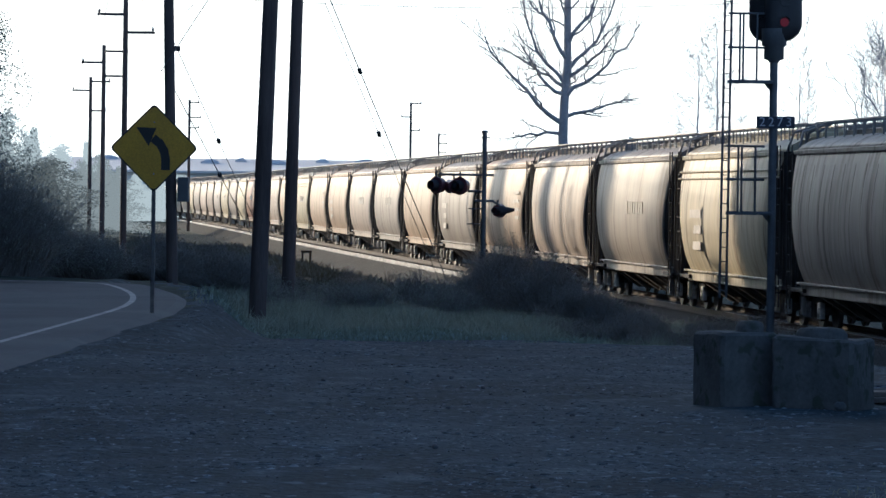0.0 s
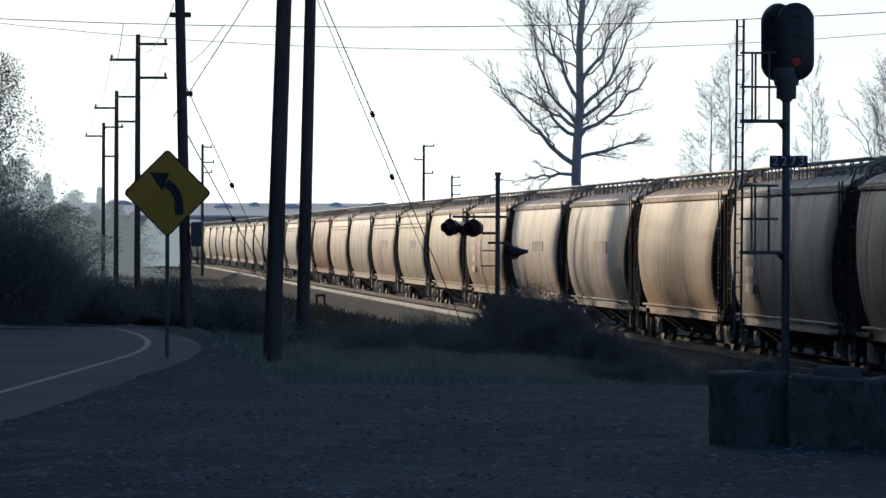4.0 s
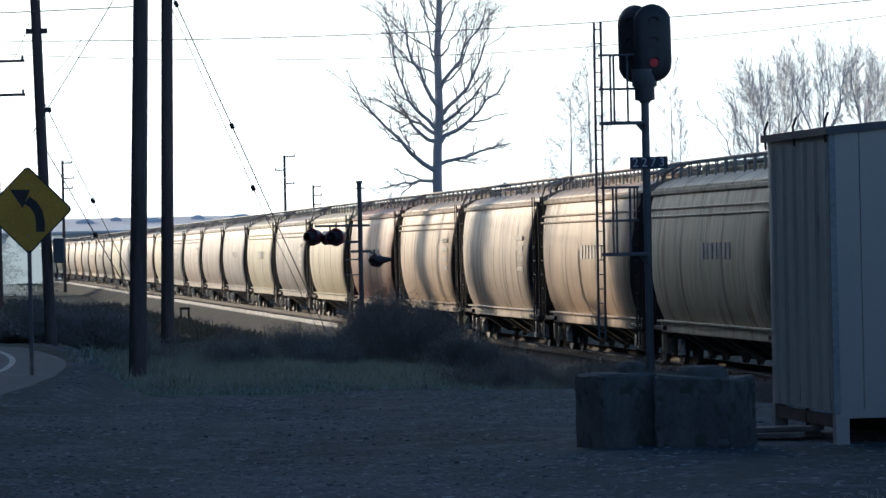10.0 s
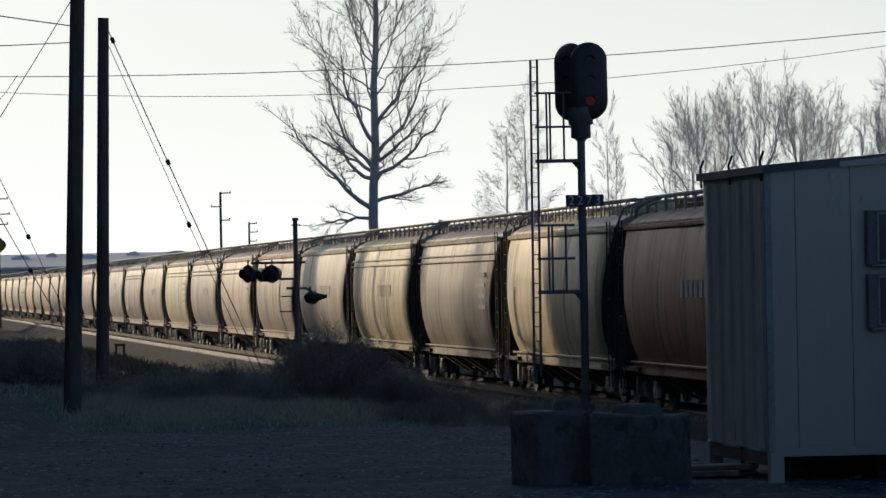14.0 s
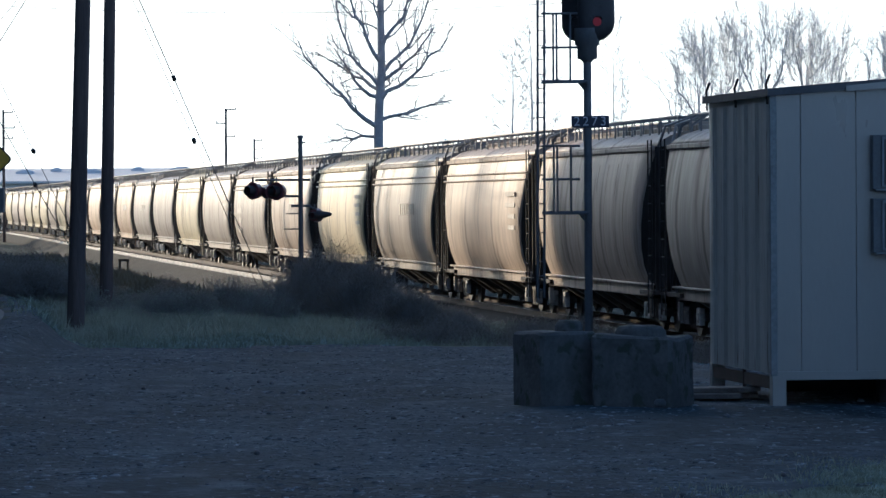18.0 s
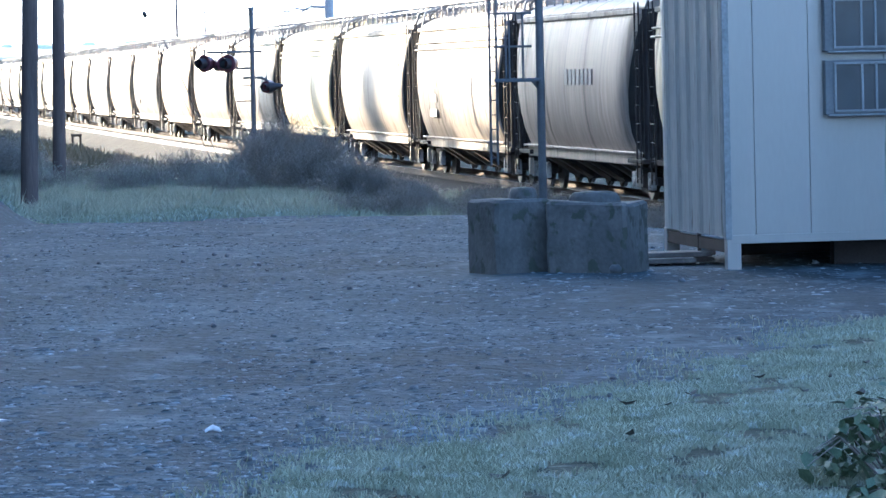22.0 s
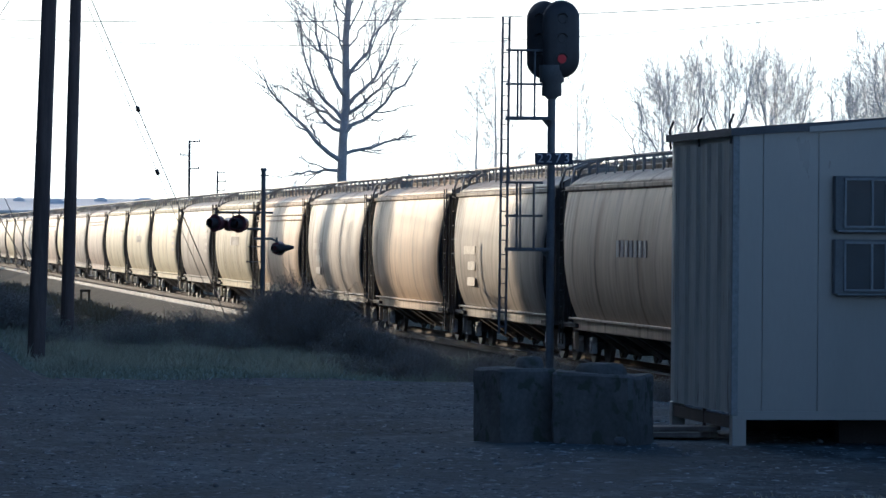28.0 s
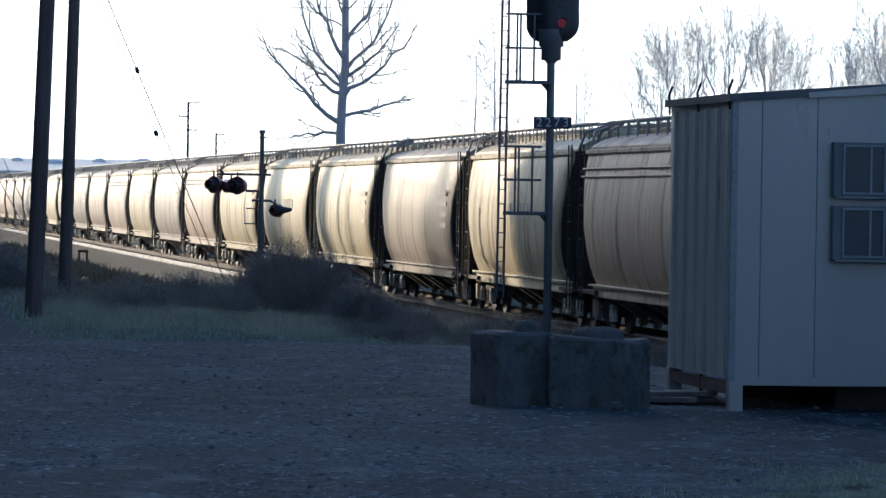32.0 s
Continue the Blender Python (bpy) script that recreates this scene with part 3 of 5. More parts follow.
def build_train():
    bodies = [hopper_body(False), hopper_body(True)]
    roof = hopper_roof()
    sills = [side_sill(-1), side_sill(1)]
    body_me = [[b.mesh("body", p) for p in PAINTS] for b in bodies]
    # End faces are coloured dark for the shade in the gaps between cars.
    for row in body_me:
        for me in row:
            me.materials.append(END_SHADE)
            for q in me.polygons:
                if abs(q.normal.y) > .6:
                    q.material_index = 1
    roof_me = [roof.mesh("roof", p) for p in PAINTS]
    sill_me = [[s.mesh("side_sill", p) for p in PAINTS] for s in sills]
    chord_me = [[top_chord(s, z, w, dp).mesh("top_chord", p) for p in PAINTS] for z, w, dp in ((4.06, 1.38, .11), (3.52, 1.485, .05), (3.70, 1.45, .05)) for s in (-1, 1)]
    rb_me = running_board().mesh("running_board", GALV_WALK)
    hatch_me = [roof_hatch().mesh("hatch_trough", p) for p in PAINTS]
    out_me = [outlet(y).mesh("outlet_hopper", RUST_STEEL) for y in (-4.0, 0, 4.0)]
    br_me = [slant_brace(y, -1).mesh("slant_brace", BRACE) for y in (-4.5, -3.1, -.6, .8, 3.3, 4.7)]
    fr_me = [end_frame(s).mesh("end_frame", RUST_STEEL) for s in (-1, 1)]
    lad_me = [end_ladder(-1, s).mesh("end_ladder", RUST_STEEL) for s in (-1, 1)]
    bog_me = [bogie(y).mesh("truck_frame", RUST_STEEL) for y in (-6.3, 6.3)]
    wh_me = [wheelset(y).mesh("wheelset", TREAD) for y in (-7.16, -5.44, 5.44, 7.16)]
    cp_me = [coupler(s).mesh("coupler", RUST_STEEL) for s in (-1, 1)]
    cap_me = [bearing_cap(-1, y).mesh("bearing_cap", CAP_STEEL) for y in (-7.16, -5.44, 5.44, 7.16)]
    st_me = [stencil(i).mesh("marking", MARKING) for i in range(3)]
    r = random.Random(11)
    names = ("light grey", "mid grey", "tan", "oxide brown", "cream")
    for i in range(-3, 65):
        p = TRAIN_COLOURS.get(i, r.choice((0, 0, 0, 1, 1, 2, 2, 4)))
        d = 1 if r.random() < 0.25 else 0
        car = thing("hopper_car", pose(*on_line(CAR_AT(i, 0))[:2], RAIL_Z), f"{names[p]} weathered covered hopper car rolling on the track", "railway car", "cars of the grain train")
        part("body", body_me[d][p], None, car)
        part("roof", roof_me[p], None, car)
        for k in range(6 if i in STRIPED or r.random() < .2 else 2):
            part("top_chord", chord_me[k][p], None, car)
        part("running_board", rb_me, None, car, "steel grating walkway")
        part("hatch_trough", hatch_me[p], None, car)
        for k in range(2):
            part("side_sill", sill_me[k][p], None, car)
            part("end_frame", fr_me[k], None, car, "dark steel end frame")
            part("end_ladder", lad_me[k], None, car)
            part("coupler", cp_me[k], None, car)
            tr = part("truck", bog_me[k], None, car, "dark cast steel truck")
            for w in range(2):
                part("wheelset", wh_me[2 * k + w], None, tr, "shiny steel wheels on an axle")
                part("bearing_cap", cap_me[2 * k + w], None, tr, "bearing pedestal coloured pale as if lit")
        for k in range(3):
            part("outlet_hopper", out_me[k], None, car, "dark outlet hopper")
        for k in range(6):
            part("slant_brace", br_me[k], None, car, "slanted edge of a hopper sheet, coloured as if sunlit")
        if r.random() < 0.6:
            part("marking", st_me[r.randrange(3)], None, car, "faded white stencilled marking")
        CARS.append((i, car))


def CAR_AT(i, t):
    """Where the middle of the i-th car is along the line at t seconds."""
    return CAR_LENGTH * i - 8.05 - (18.39 * t - 0.015 * t * t)


STRIPED = (1, 11, 14, 21, 23)
TRAIN_COLOURS = {-3: 1, -2: 1, -1: 1, 0: 1, 1: 4, 2: 1, 3: 0, 6: 2, 7: 1, 8: 0, 9: 2, 10: 2, 11: 4, 14: 2, 15: 3, 16: 4, 17: 1, 18: 4, 19: 1, 20: 0, 21: 0, 22: 1, 23: 4, 24: 0,
                 25: 1, 27: 4, 28: 1, 29: 1, 30: 2, 31: 1, 32: 2, 33: 1, 34: 2, 35: 4, 36: 1, 37: 4}
build_train()


# ---- signal, mast and crossing lamps ----
def build_signal():
    # mast, ladder with platforms, two target heads
    d = 88.0
    x, y = 2.74, d
    g = ground_z(x, y)
    s = thing("railway_signal", pose(x, y, g, 0, 0, 0), "dark railway signal mast with two oval heads, ladder and number board", "railway signal")
    z = lambda v: 1.85 - (v - 358) / 7400 * d - g
    part("mast", Shape().tube([(0, 0, 0), (0, 0, z(30))], [.088, .085], 14), MAST_PAINT, s)
    part("base", Shape().box(-.5, -.5, -.3, .5, .5, .25, None, .04), CONCRETE, s, "concrete footing")
    part("collar", Shape().tube([(0, 0, z(112)), (0, 0, z(108)), (0, 0, z(106)), (0, 0, z(84)), (0, 0, z(82)), (0, 0, z(52))], [.10, .13, .21, .21, .26, .27], 16), MAST_PAINT, s)
    def head(x, y, turn):
        m = pose(x, y, 0, 0, 0, turn)
        n = 28
        def oval(r, h, yy):
            out = []
            for i in range(n):
                a = 2 * math.pi * i / n
                out.append((r * math.cos(a), yy, (z(-50) + z(62)) / 2 + r * math.sin(a) + (h if math.sin(a) > 0 else -h)))
            return out
        sh = Shape().loft([oval(.10, .36, -.10), oval(.26, .39, -.085), oval(.36, .41, -.03), oval(.40, .42, .03), oval(.39, .42, .08), oval(.32, .40, .14), oval(.22, .36, .3), oval(.14, .32, .36)], m, True, True)
        h = part("signal_head", sh, BLACK_PAINT, s, "smooth black oval signal head")
        for k, c in enumerate((.42, 0, -.42)):
            zc = (z(-50) + z(62)) / 2 + c
            hood = Shape()
            arc = [math.radians(a) for a in range(20, 161, 20)]
            hood.loft([[(math.cos(a) * .13, -.08 - .08 * f, zc + math.sin(a) * .13) for a in arc] + [(math.cos(a) * .12, -.08 - .08 * f, zc + math.sin(a) * .12) for a in reversed(arc)] for f in (0.0, 1)], m)
            part("hood", hood, BLACK_PAINT, h)
            part("lens", Shape().tube([m @ Vector((0, -.08, zc)), m @ Vector((0, -.112, zc))], [.10, .09], 16), RED_LENS if (c < 0 and turn == 8) else BLACK_PAINT, h, "glowing red lens" if (c < 0 and turn == 8) else "")
    head(.19, -.12, 8)
    head(-.20, .12, -30)
    # ladder beside the mast
    def px(u):
        return (u - 784) / 7400 * d - x
    ob = Shape()
    for o in (-.07, .07):
        ob.tube([(px(930) + o, -.1, z(528)), (px(933) + o, -.1, z(-33))], .03, 6)
    lad = part("ladder", ob, MAST_PAINT, s)
    for i in range(22):
        zz = z(528) + (z(-33) - z(528)) * (i + .5) / 22
        part("rung", Shape().tube([(px(931) - .07, -.1, zz), (px(932) + .07, -.1, zz)], .012, 5), MAST_PAINT, lad)
    for a, b in ((26, 146), (260, 378)):
        cg = Shape()
        for vv in (a, (a + b) / 2, b):
            cg.tube([(px(933), -.1, z(vv)), (0 if vv == b else px(1000), -.05, z(vv))], .04 if vv == b else .028, 6)
        for u in (954, 960, 984):
            cg.tube([(px(u), -.1, z(a)), (px(u), -.1, z(b))], .026, 6)
        cg.box(px(933), -.3, z(b) - .04, 0, .1, z(b))
        part("platform_cage", cg, MAST_PAINT, s)
        part("bracket", Shape().loft([[(-.02, -.03, z(b) - .25), (.0, -.03, z(b) - .25), (.0, .03, z(b) - .25), (-.02, .03, z(b) - .25)], [(-.22, -.03, z(b) - .02), (.0, -.03, z(b) - .02), (.0, .03, z(b) - .02), (-.22, .03, z(b) - .02)]]), MAST_PAINT, s)
    pl = part("number_board", Shape().box(px(985), -.16, z(228), px(1052), -.13, z(207), None, .004), PLATE_BLUE, s, "dark blue board with white numerals 2273")
    # numerals from the built-in font, one by one
    for i, c in enumerate("2273"):
        cu = bpy.data.curves.new("numeral", "FONT")
        cu.body, cu.size, cu.extrude, cu.align_x, cu.align_y = c, 0.27, 0.002, "CENTER", "CENTER"
        tmp = bpy.data.objects.new("numeral", cu)
        scene.collection.objects.link(tmp)
        me = bpy.data.meshes.new_from_object(tmp.evaluated_get(bpy.context.evaluated_depsgraph_get()))
        bpy.data.objects.remove(tmp)
        me.materials.clear()
        me.materials.append(PLATE_WHITE)
        ob = new("numeral", me)
        ob.parent = pl
        ob.matrix_basis = pose((px(985) + px(1052)) / 2 + (i - 1.5) * .185, -.164, (z(228) + z(207)) / 2, 90, 0, 0)


build_signal()


def build_crossing_lamp():
    d = 118.0
    x = (505.5 - 784) / 7400 * d
    g = ground_z(x, d)
    s = thing("crossing_flasher", pose(x, d, g), "dark crossing signal post with three round lamps on arms", "crossing signal")
    z = lambda v: 1.85 - (v - 358) / 7400 * d - g
    px = lambda u: (u - 505.5) / 7400 * d
    part("post", Shape().tube([(0, 0, 0), (0, 0, z(240))], [.075, .07], 10), MAST_PAINT, s)
    part("cap", Shape().tube([(0, 0, z(243)), (0, 0, z(238))], [.11, .09], 10), MAST_PAINT, s)
    for v, a, b in ((251, -7, 10), (264, -5, 2), (282, -5, 2), (317, -80, 17), (346, -28, 4), (363, -17, 18), (377, -27, 0), (404, -30, 0)):
        part("arm", Shape().tube([(a / 7400 * d, 0, z(v)), (b / 7400 * d, 0, z(v))], .04 if v in (317, 346, 363) else .02, 6), MAST_PAINT, s)
    def lamp(u, v, dx, r):
        c = Vector((px(u), 0, z(v)))
        ax = Vector((dx, -.55, 0)).normalized()
        sh = Shape().tube([c - ax * .26, c - ax * .2, c - ax * .02, c, c + ax * .03], [.08, .2, r * .92, r, r], 18)
        ob = part("lamp", sh, LAMP_MAROON, s, "dark maroon round flasher lamp with visor")
        part("visor", Shape().tube([c + ax * .02, c + ax * .24], [r * .62, r * .55], 14, False), BLACK_PAINT, ob)
        part("bracket", Shape().tube([c + Vector((0, 0, r * .8)), c + Vector((0, 0, r + .14))], .03, 6), MAST_PAINT, ob)
    lamp(421, 336, -.5, .25)
    lamp(463, 337, -.35, .26)
    lamp(452, 338, .5, .2)
    lamp(530, 380, -.2, .17)
    part("horn", Shape().tube([(px(534), 0, z(380)), (px(546), 0, z(379)), (px(560), 0, z(378))], [.16, .10, .04], 12), BLACK_PAINT, s)
    part("hanger", Shape().tube([(px(520), 0, z(363)), (px(534), 0, z(370))], .03, 6), MAST_PAINT, s)
    b = thing("relay_case", pose(x + .5, d - .6, g), "dark steel relay case by the crossing post", "relay case")
    part("case", Shape().box(-.45, -.35, .1, .45, .35, 1.45, None, .03), MAST_PAINT, b)
    part("lid", Shape().box(-.5, -.4, 1.45, .5, .4, 1.55, None, .02), MAST_PAINT, b)
    part("door", Shape().box(-.4, -.38, .2, .4, -.35, 1.38, None, .01), MAST_PAINT, b)


build_crossing_lamp()


# ---- utility poles and wires ----
def pole(name, label, x, y, top, r0, r1, lean=(0, 0), arms=(), group="", base=None):
    g = ground_z(x, y) if base is None else base
    p = thing(name, pose(x, y, g), label, "utility pole", group)
    h = top - g
    n = 8
    pts = [(lean[0] * i / n, lean[1] * i / n, -0.3 + (h + .3) * i / n) for i in range(n + 1)]
    part("shaft", Shape().tube(pts, [r0 + (r1 - r0) * i / n for i in range(n + 1)], 14), POLE_WOOD, p)
    for z, a, b in arms:
        lx = lean[0] * (z - g) / h
        am = part("crossarm", Shape().box(lx + a, -.06, z - g - .06, lx + b, .06, z - g + .06, None, .01), POLE_WOOD, p)
        for e in (a, b):
            if abs(e) > .3:
                part("insulator", Shape().tube([(lx + e * .93, 0, z - g + .05), (lx + e * .93, 0, z - g + .12), (lx + e * .93, 0, z - g + .24)], [.03, .07, .05], 8), GALV, am)
    return p


def at(u, v, d):
    return Vector(((u - 784) / 7400 * d, d, 1.85 - (v - 358) / 7400 * d))


def build_poles():
    a = at(104, 556, 95)
    top = at(135, -420, 95)
    pole("utility_pole", "thick dark creosoted wooden utility pole on the grass edge", a.x, 95, top.z, .205, .155, (top.x - a.x, 0))
    b = at(160, 520, 112)
    top = at(173.7, -122, 112)
    pb = pole("utility_pole", "dark creosoted wooden guy pole with wires at its top", b.x - .02, 112, top.z, .182, .15, (top.x - b.x, 0))
    c = at(-46, 508, 98)
    top = at(-72, -480, 98)
    pc = pole("utility_pole", "dark wooden utility pole with a meter box", c.x, 98, top.z, .135, .105, (top.x - c.x, 0), ((at(0, 100, 98).z, -.1, .25), (at(0, -40, 98).z, -.25, .25)))
    g = ground_z(c.x, 98)
    bx = part("meter_box", Shape().box(.10, -.2, at(0, 372, 98).z - g, .36, .12, at(0, 328, 98).z - g, None, .02), MAST_PAINT, pc, "dark grey metal box")
    for dd, u, v0, arms in ((190, -136, -5, ((12, -.05, 1.35), (40, -1.3, .05), (72, -.05, 1.35))), (240, -174, 95, ((106, -.05, 1.4), (126, -1.3, .05), (150, -.05, 1.3))), (292, -197, 152, ((160, -.05, 1.4), (176, -1.3, .05), (212, -.05, 1.1)))):
        p0 = at(u, 0, dd)
        pole("utility_pole", "wooden distribution pole with staggered side arms", p0.x, dd, at(0, v0, dd).z, .16, .11, (0, 0), [(at(0, v, dd).z, e, f) for v, e, f in arms], "poles along the road")
    # Out of view; placed so that its shadow falls on the train.
    pole("utility_pole", "dark wooden utility pole past the wood's end", -30.1, 174.5, 13.4, .17, .13)
    for dd, u, v0, arms in ((420, -20, 190, ((195, -.1, 1.0), (222, -.1, 1.2), (240, -.1, 1.0))), (430, 374, 190, ((192, -.1, 1.1), (216, -1.0, .1), (240, -.1, 1.0))), (520, 424, 244, ((247, -.1, 1.0), (262, -.1, 1.1), (278, -.1, 1.0)))):
        p0 = at(u, 0, dd)
        pole("utility_pole", "distant thin utility pole beyond the railway", p0.x, dd, at(0, v0, dd).z, .17, .12, (0, 0), [(at(0, v, dd).z, e, f) for v, e, f in arms], "poles beyond the railway")


build_poles()


def wire(name, label, a, b, sag, r=.012, category="wire", group=""):
    a, b = Vector(a), Vector(b)
    n = 16
    pts = [a.lerp(b, i / n) - Vector((0, 0, 4 * sag * (i / n) * (1 - i / n))) for i in range(n + 1)]
    w = part(name, Shape().tube(pts, r, 5), WIRE)
    return tagged(w, label, category, group)


def build_wires():
    def guy(a, e, r, knots, label):
        w = wire("guy_wire", label, a, e, 0, r, "guy wire", "guy wires")
        for f in knots:
            c, dd = a.lerp(e, f), (e - a).normalized()
            part("insulator", Shape().tube([c - dd * .10, c - dd * .07, c + dd * .07, c + dd * .10], [.02, .06, .06, .02], 8), BLACK_PAINT, w, "black guy insulator")
    top = at(173.7, -116, 112)
    guy(top, at(442, 505, 122), .016, (.05, .385), "steel guy wire with two black insulators")
    guy(at(173.7, -90, 112), at(428, 505, 122), .010, (.545,), "thin steel guy wire running down from the pole top")
    guy(at(-58, 70, 98), at(150, 512, 124), .010, (.38,), "thin steel guy wire with a black insulator")
    guy(at(-60, 150, 98), at(140, 512, 124), .013, (.42,), "thin steel guy wire with a black insulator")
    wire("overhead_wire", "thin overhead wire across the sky", at(-500, -38, 118), at(2100, -125, 112), .83, .012, "wire", "overhead wires")
    wire("overhead_wire", "thin overhead wire across the sky", at(-500, -38, 128), at(2100, -130, 118), 1.65, .009, "wire", "overhead wires")
    wire("overhead_wire", "thin overhead wire running to a pole", at(-400, -195, 97), at(123, -108, 95), .02, .014, "wire", "overhead wires")
    wire("overhead_wire", "thin overhead wire running to a pole", at(-400, -72, 97), at(123, -80, 95), .03, .012, "wire", "overhead wires")
    tops = [at(-72, -60, 98), at(-136, 12, 190), at(-174, 106, 240), at(-197, 160, 292)]
    for o in (-1.2, 0, 1.2):
        for i in range(3):
            wire("power_line", "thin power line between the road's poles", tops[i] + Vector((o, 0, -.4 * abs(o))), tops[i + 1] + Vector((o, 0, -.4 * abs(o))), .7, .009, "wire", "power lines")
    wire("overhead_wire", "thin overhead wire slanting from a pole", at(127, -172, 95), at(-72, 141, 98), .02, .011, "wire", "overhead wires")


build_wires()


# ---- road sign ----
def build_sign():
    x, y = -7.55, 64.5
    g = ground_z(x, y)
    s = thing("curve_warning_sign", pose(x, y, g), "yellow diamond road sign with a black bent arrow", "road sign")
    zc = 2.556 - g
    R = .69
    def diamond(r, yy):
        c = .06
        out = []
        for a in range(4):
            t = math.radians(90 * a)
            p = Vector((math.cos(t) * r, 0, math.sin(t) * r))
            n1 = Vector((math.cos(t + math.pi * .75), 0, math.sin(t + math.pi * .75))) * c
            n0 = Vector((math.cos(t - math.pi * .75), 0, math.sin(t - math.pi * .75))) * c
            out += [p + n0, p + n0 * .3 + n1 * .3, p + n1]
        return [(p.x, yy, p.z + zc) for p in out]
    part("panel", Shape().loft([diamond(R, -.03), diamond(R, -.026)]), SIGN_BLACK, s, "black rim of the sign")
    part("face", Shape().loft([diamond(R - .03, -.034), diamond(R - .03, -.031)]), SIGN_YELLOW, s, "yellow reflective face")
    # arrow: shaft rises, bends left, ends in a head
    k = R / 75.0
    path = [(20, -37), (20, -18), (17, -4), (10, 8), (-2, 17)]
    wid = 7.5
    left, right = [], []
    for i, (px, pz) in enumerate(path):
        a, b = path[max(i - 1, 0)], path[min(i + 1, len(path) - 1)]
        dx, dz = b[0] - a[0], b[1] - a[1]
        l = math.hypot(dx, dz)
        left.append((px - dz / l * wid, pz + dx / l * wid))
        right.append((px + dz / l * wid, pz - dx / l * wid))
    sh = Shape()
    n = len(path)
    for yy in (-.0395,):
        sh.add([(q[0] * k, yy, zc + q[1] * k) for q in left] + [(q[0] * k, yy, zc + q[1] * k) for q in right], [(i, i + 1, n + i + 1, n + i) for i in range(n - 1)])
        hd = [(-30, 35), (4, 34), (-9, 3)]
        sh.add([(q[0] * k, yy - .0005, zc + q[1] * k) for q in hd], [(0, 2, 1)])
    part("arrow", sh, SIGN_BLACK, s, "black bend arrow")
    part("post", Shape().box(-.03, -.02, -.4, .03, .03, zc + .35, None, .006), GREY_WOOD, s, "slim weathered post")
    for dz in (-.4, .4):
        part("bolt", Shape().tube([(0, -.045, zc + dz), (0, -.034, zc + dz)], .012, 8), GALV, s)


build_sign()


# ---- concrete blocks and hut ----
def build_blocks():
    def block(u, v_top, d, w, deep, turn, label, knob, slant=0.0):
        """A cast block; knob: place along the top, half length, half depth and height of its worn lifting lug."""
        a = at(u, v_top, d)
        g = ground_z(a.x, d)
        h = a.z - g + .03
        s = thing("concrete_block", pose(a.x, d + deep / 2, g - .03, 0, 0, turn), label, "concrete block", "concrete barrier blocks")
        sh = Shape()
        n = 9
        def ring(z, c):
            x0, y0 = w / 2 - c, deep / 2 - c
            q = [(-x0 + .03, -y0), (x0 - .03, -y0), (x0, -y0 + .03), (x0, y0 - .03), (x0 - .03, y0), (-x0 + .03, y0), (-x0, y0 - .03), (-x0, -y0 + .03)]
            out = []
            for k in range(8):
                p0, p1 = q[k], q[(k + 1) % 8]
                m = 5 if k % 2 == 0 else 1
                out += [(p0[0] + (p1[0] - p0[0]) * e / m, p0[1] + (p1[1] - p0[1]) * e / m, z) for e in range(m)]
            return out
        rings = [ring(h * k / n, 0) for k in range(n)] + [ring(h - .025, .003), ring(h, .03)]
        sh.loft(rings, None, True)
        sh.v = [(x + .016 * noise.noise((x * 5, y * 5, z * 5 + u)), y + .016 * noise.noise((x * 5, y * 5 + 9, z * 5 + u)),
                 z + (.03 * noise.noise((x * 4, y * 4, 20 + u)) + slant * x) * (z > h * .5)) for x, y, z in sh.v]
        part("body", sh, CONCRETE, s)
        kx, kl, kd, kh = knob
        lug = Shape().loft([[(kx + math.cos(e * .524) * kl * q, math.sin(e * .524) * kd * q, h - .03 + slant * kx + kh * zz) for e in range(12)] for q, zz in ((1.0, 0), (.97, .55), (.82, .9), (.5, 1.0))], None, True, True)
        part("lug", lug, CONCRETE, s, "rounded worn lifting lug")
    block(956, 590, 37.25, .58, .58, 27, "mossy grey concrete barrier block on the gravel", (.14, .12, .16, .13))
    block(1112, 598, 36.95, .76, .60, -23, "mossy grey concrete barrier block with a worn edge", (-.02, .25, .16, .12), -.03)
    # small stone lying before the blocks
    for u, v, rr in ((1140, 722, .05),):
        p = at(u, v, 36.4)
        sh = Shape().tube([(p.x - rr, p.y, p.z + rr * .4), (p.x - rr * .5, p.y, p.z + rr * .5), (p.x + rr * .5, p.y, p.z + rr * .5), (p.x + rr, p.y, p.z + rr * .3)], [rr * .4, rr * .8, rr * .8, rr * .3], 7)
        tagged(part("stone", sh, STONE), "small dark stone lying on the gravel", "stone")


build_blocks()

HUT = pose(2.81, 37.5, 0.0, 0, 0, 8.3)      # front left corner, aligned with the railway


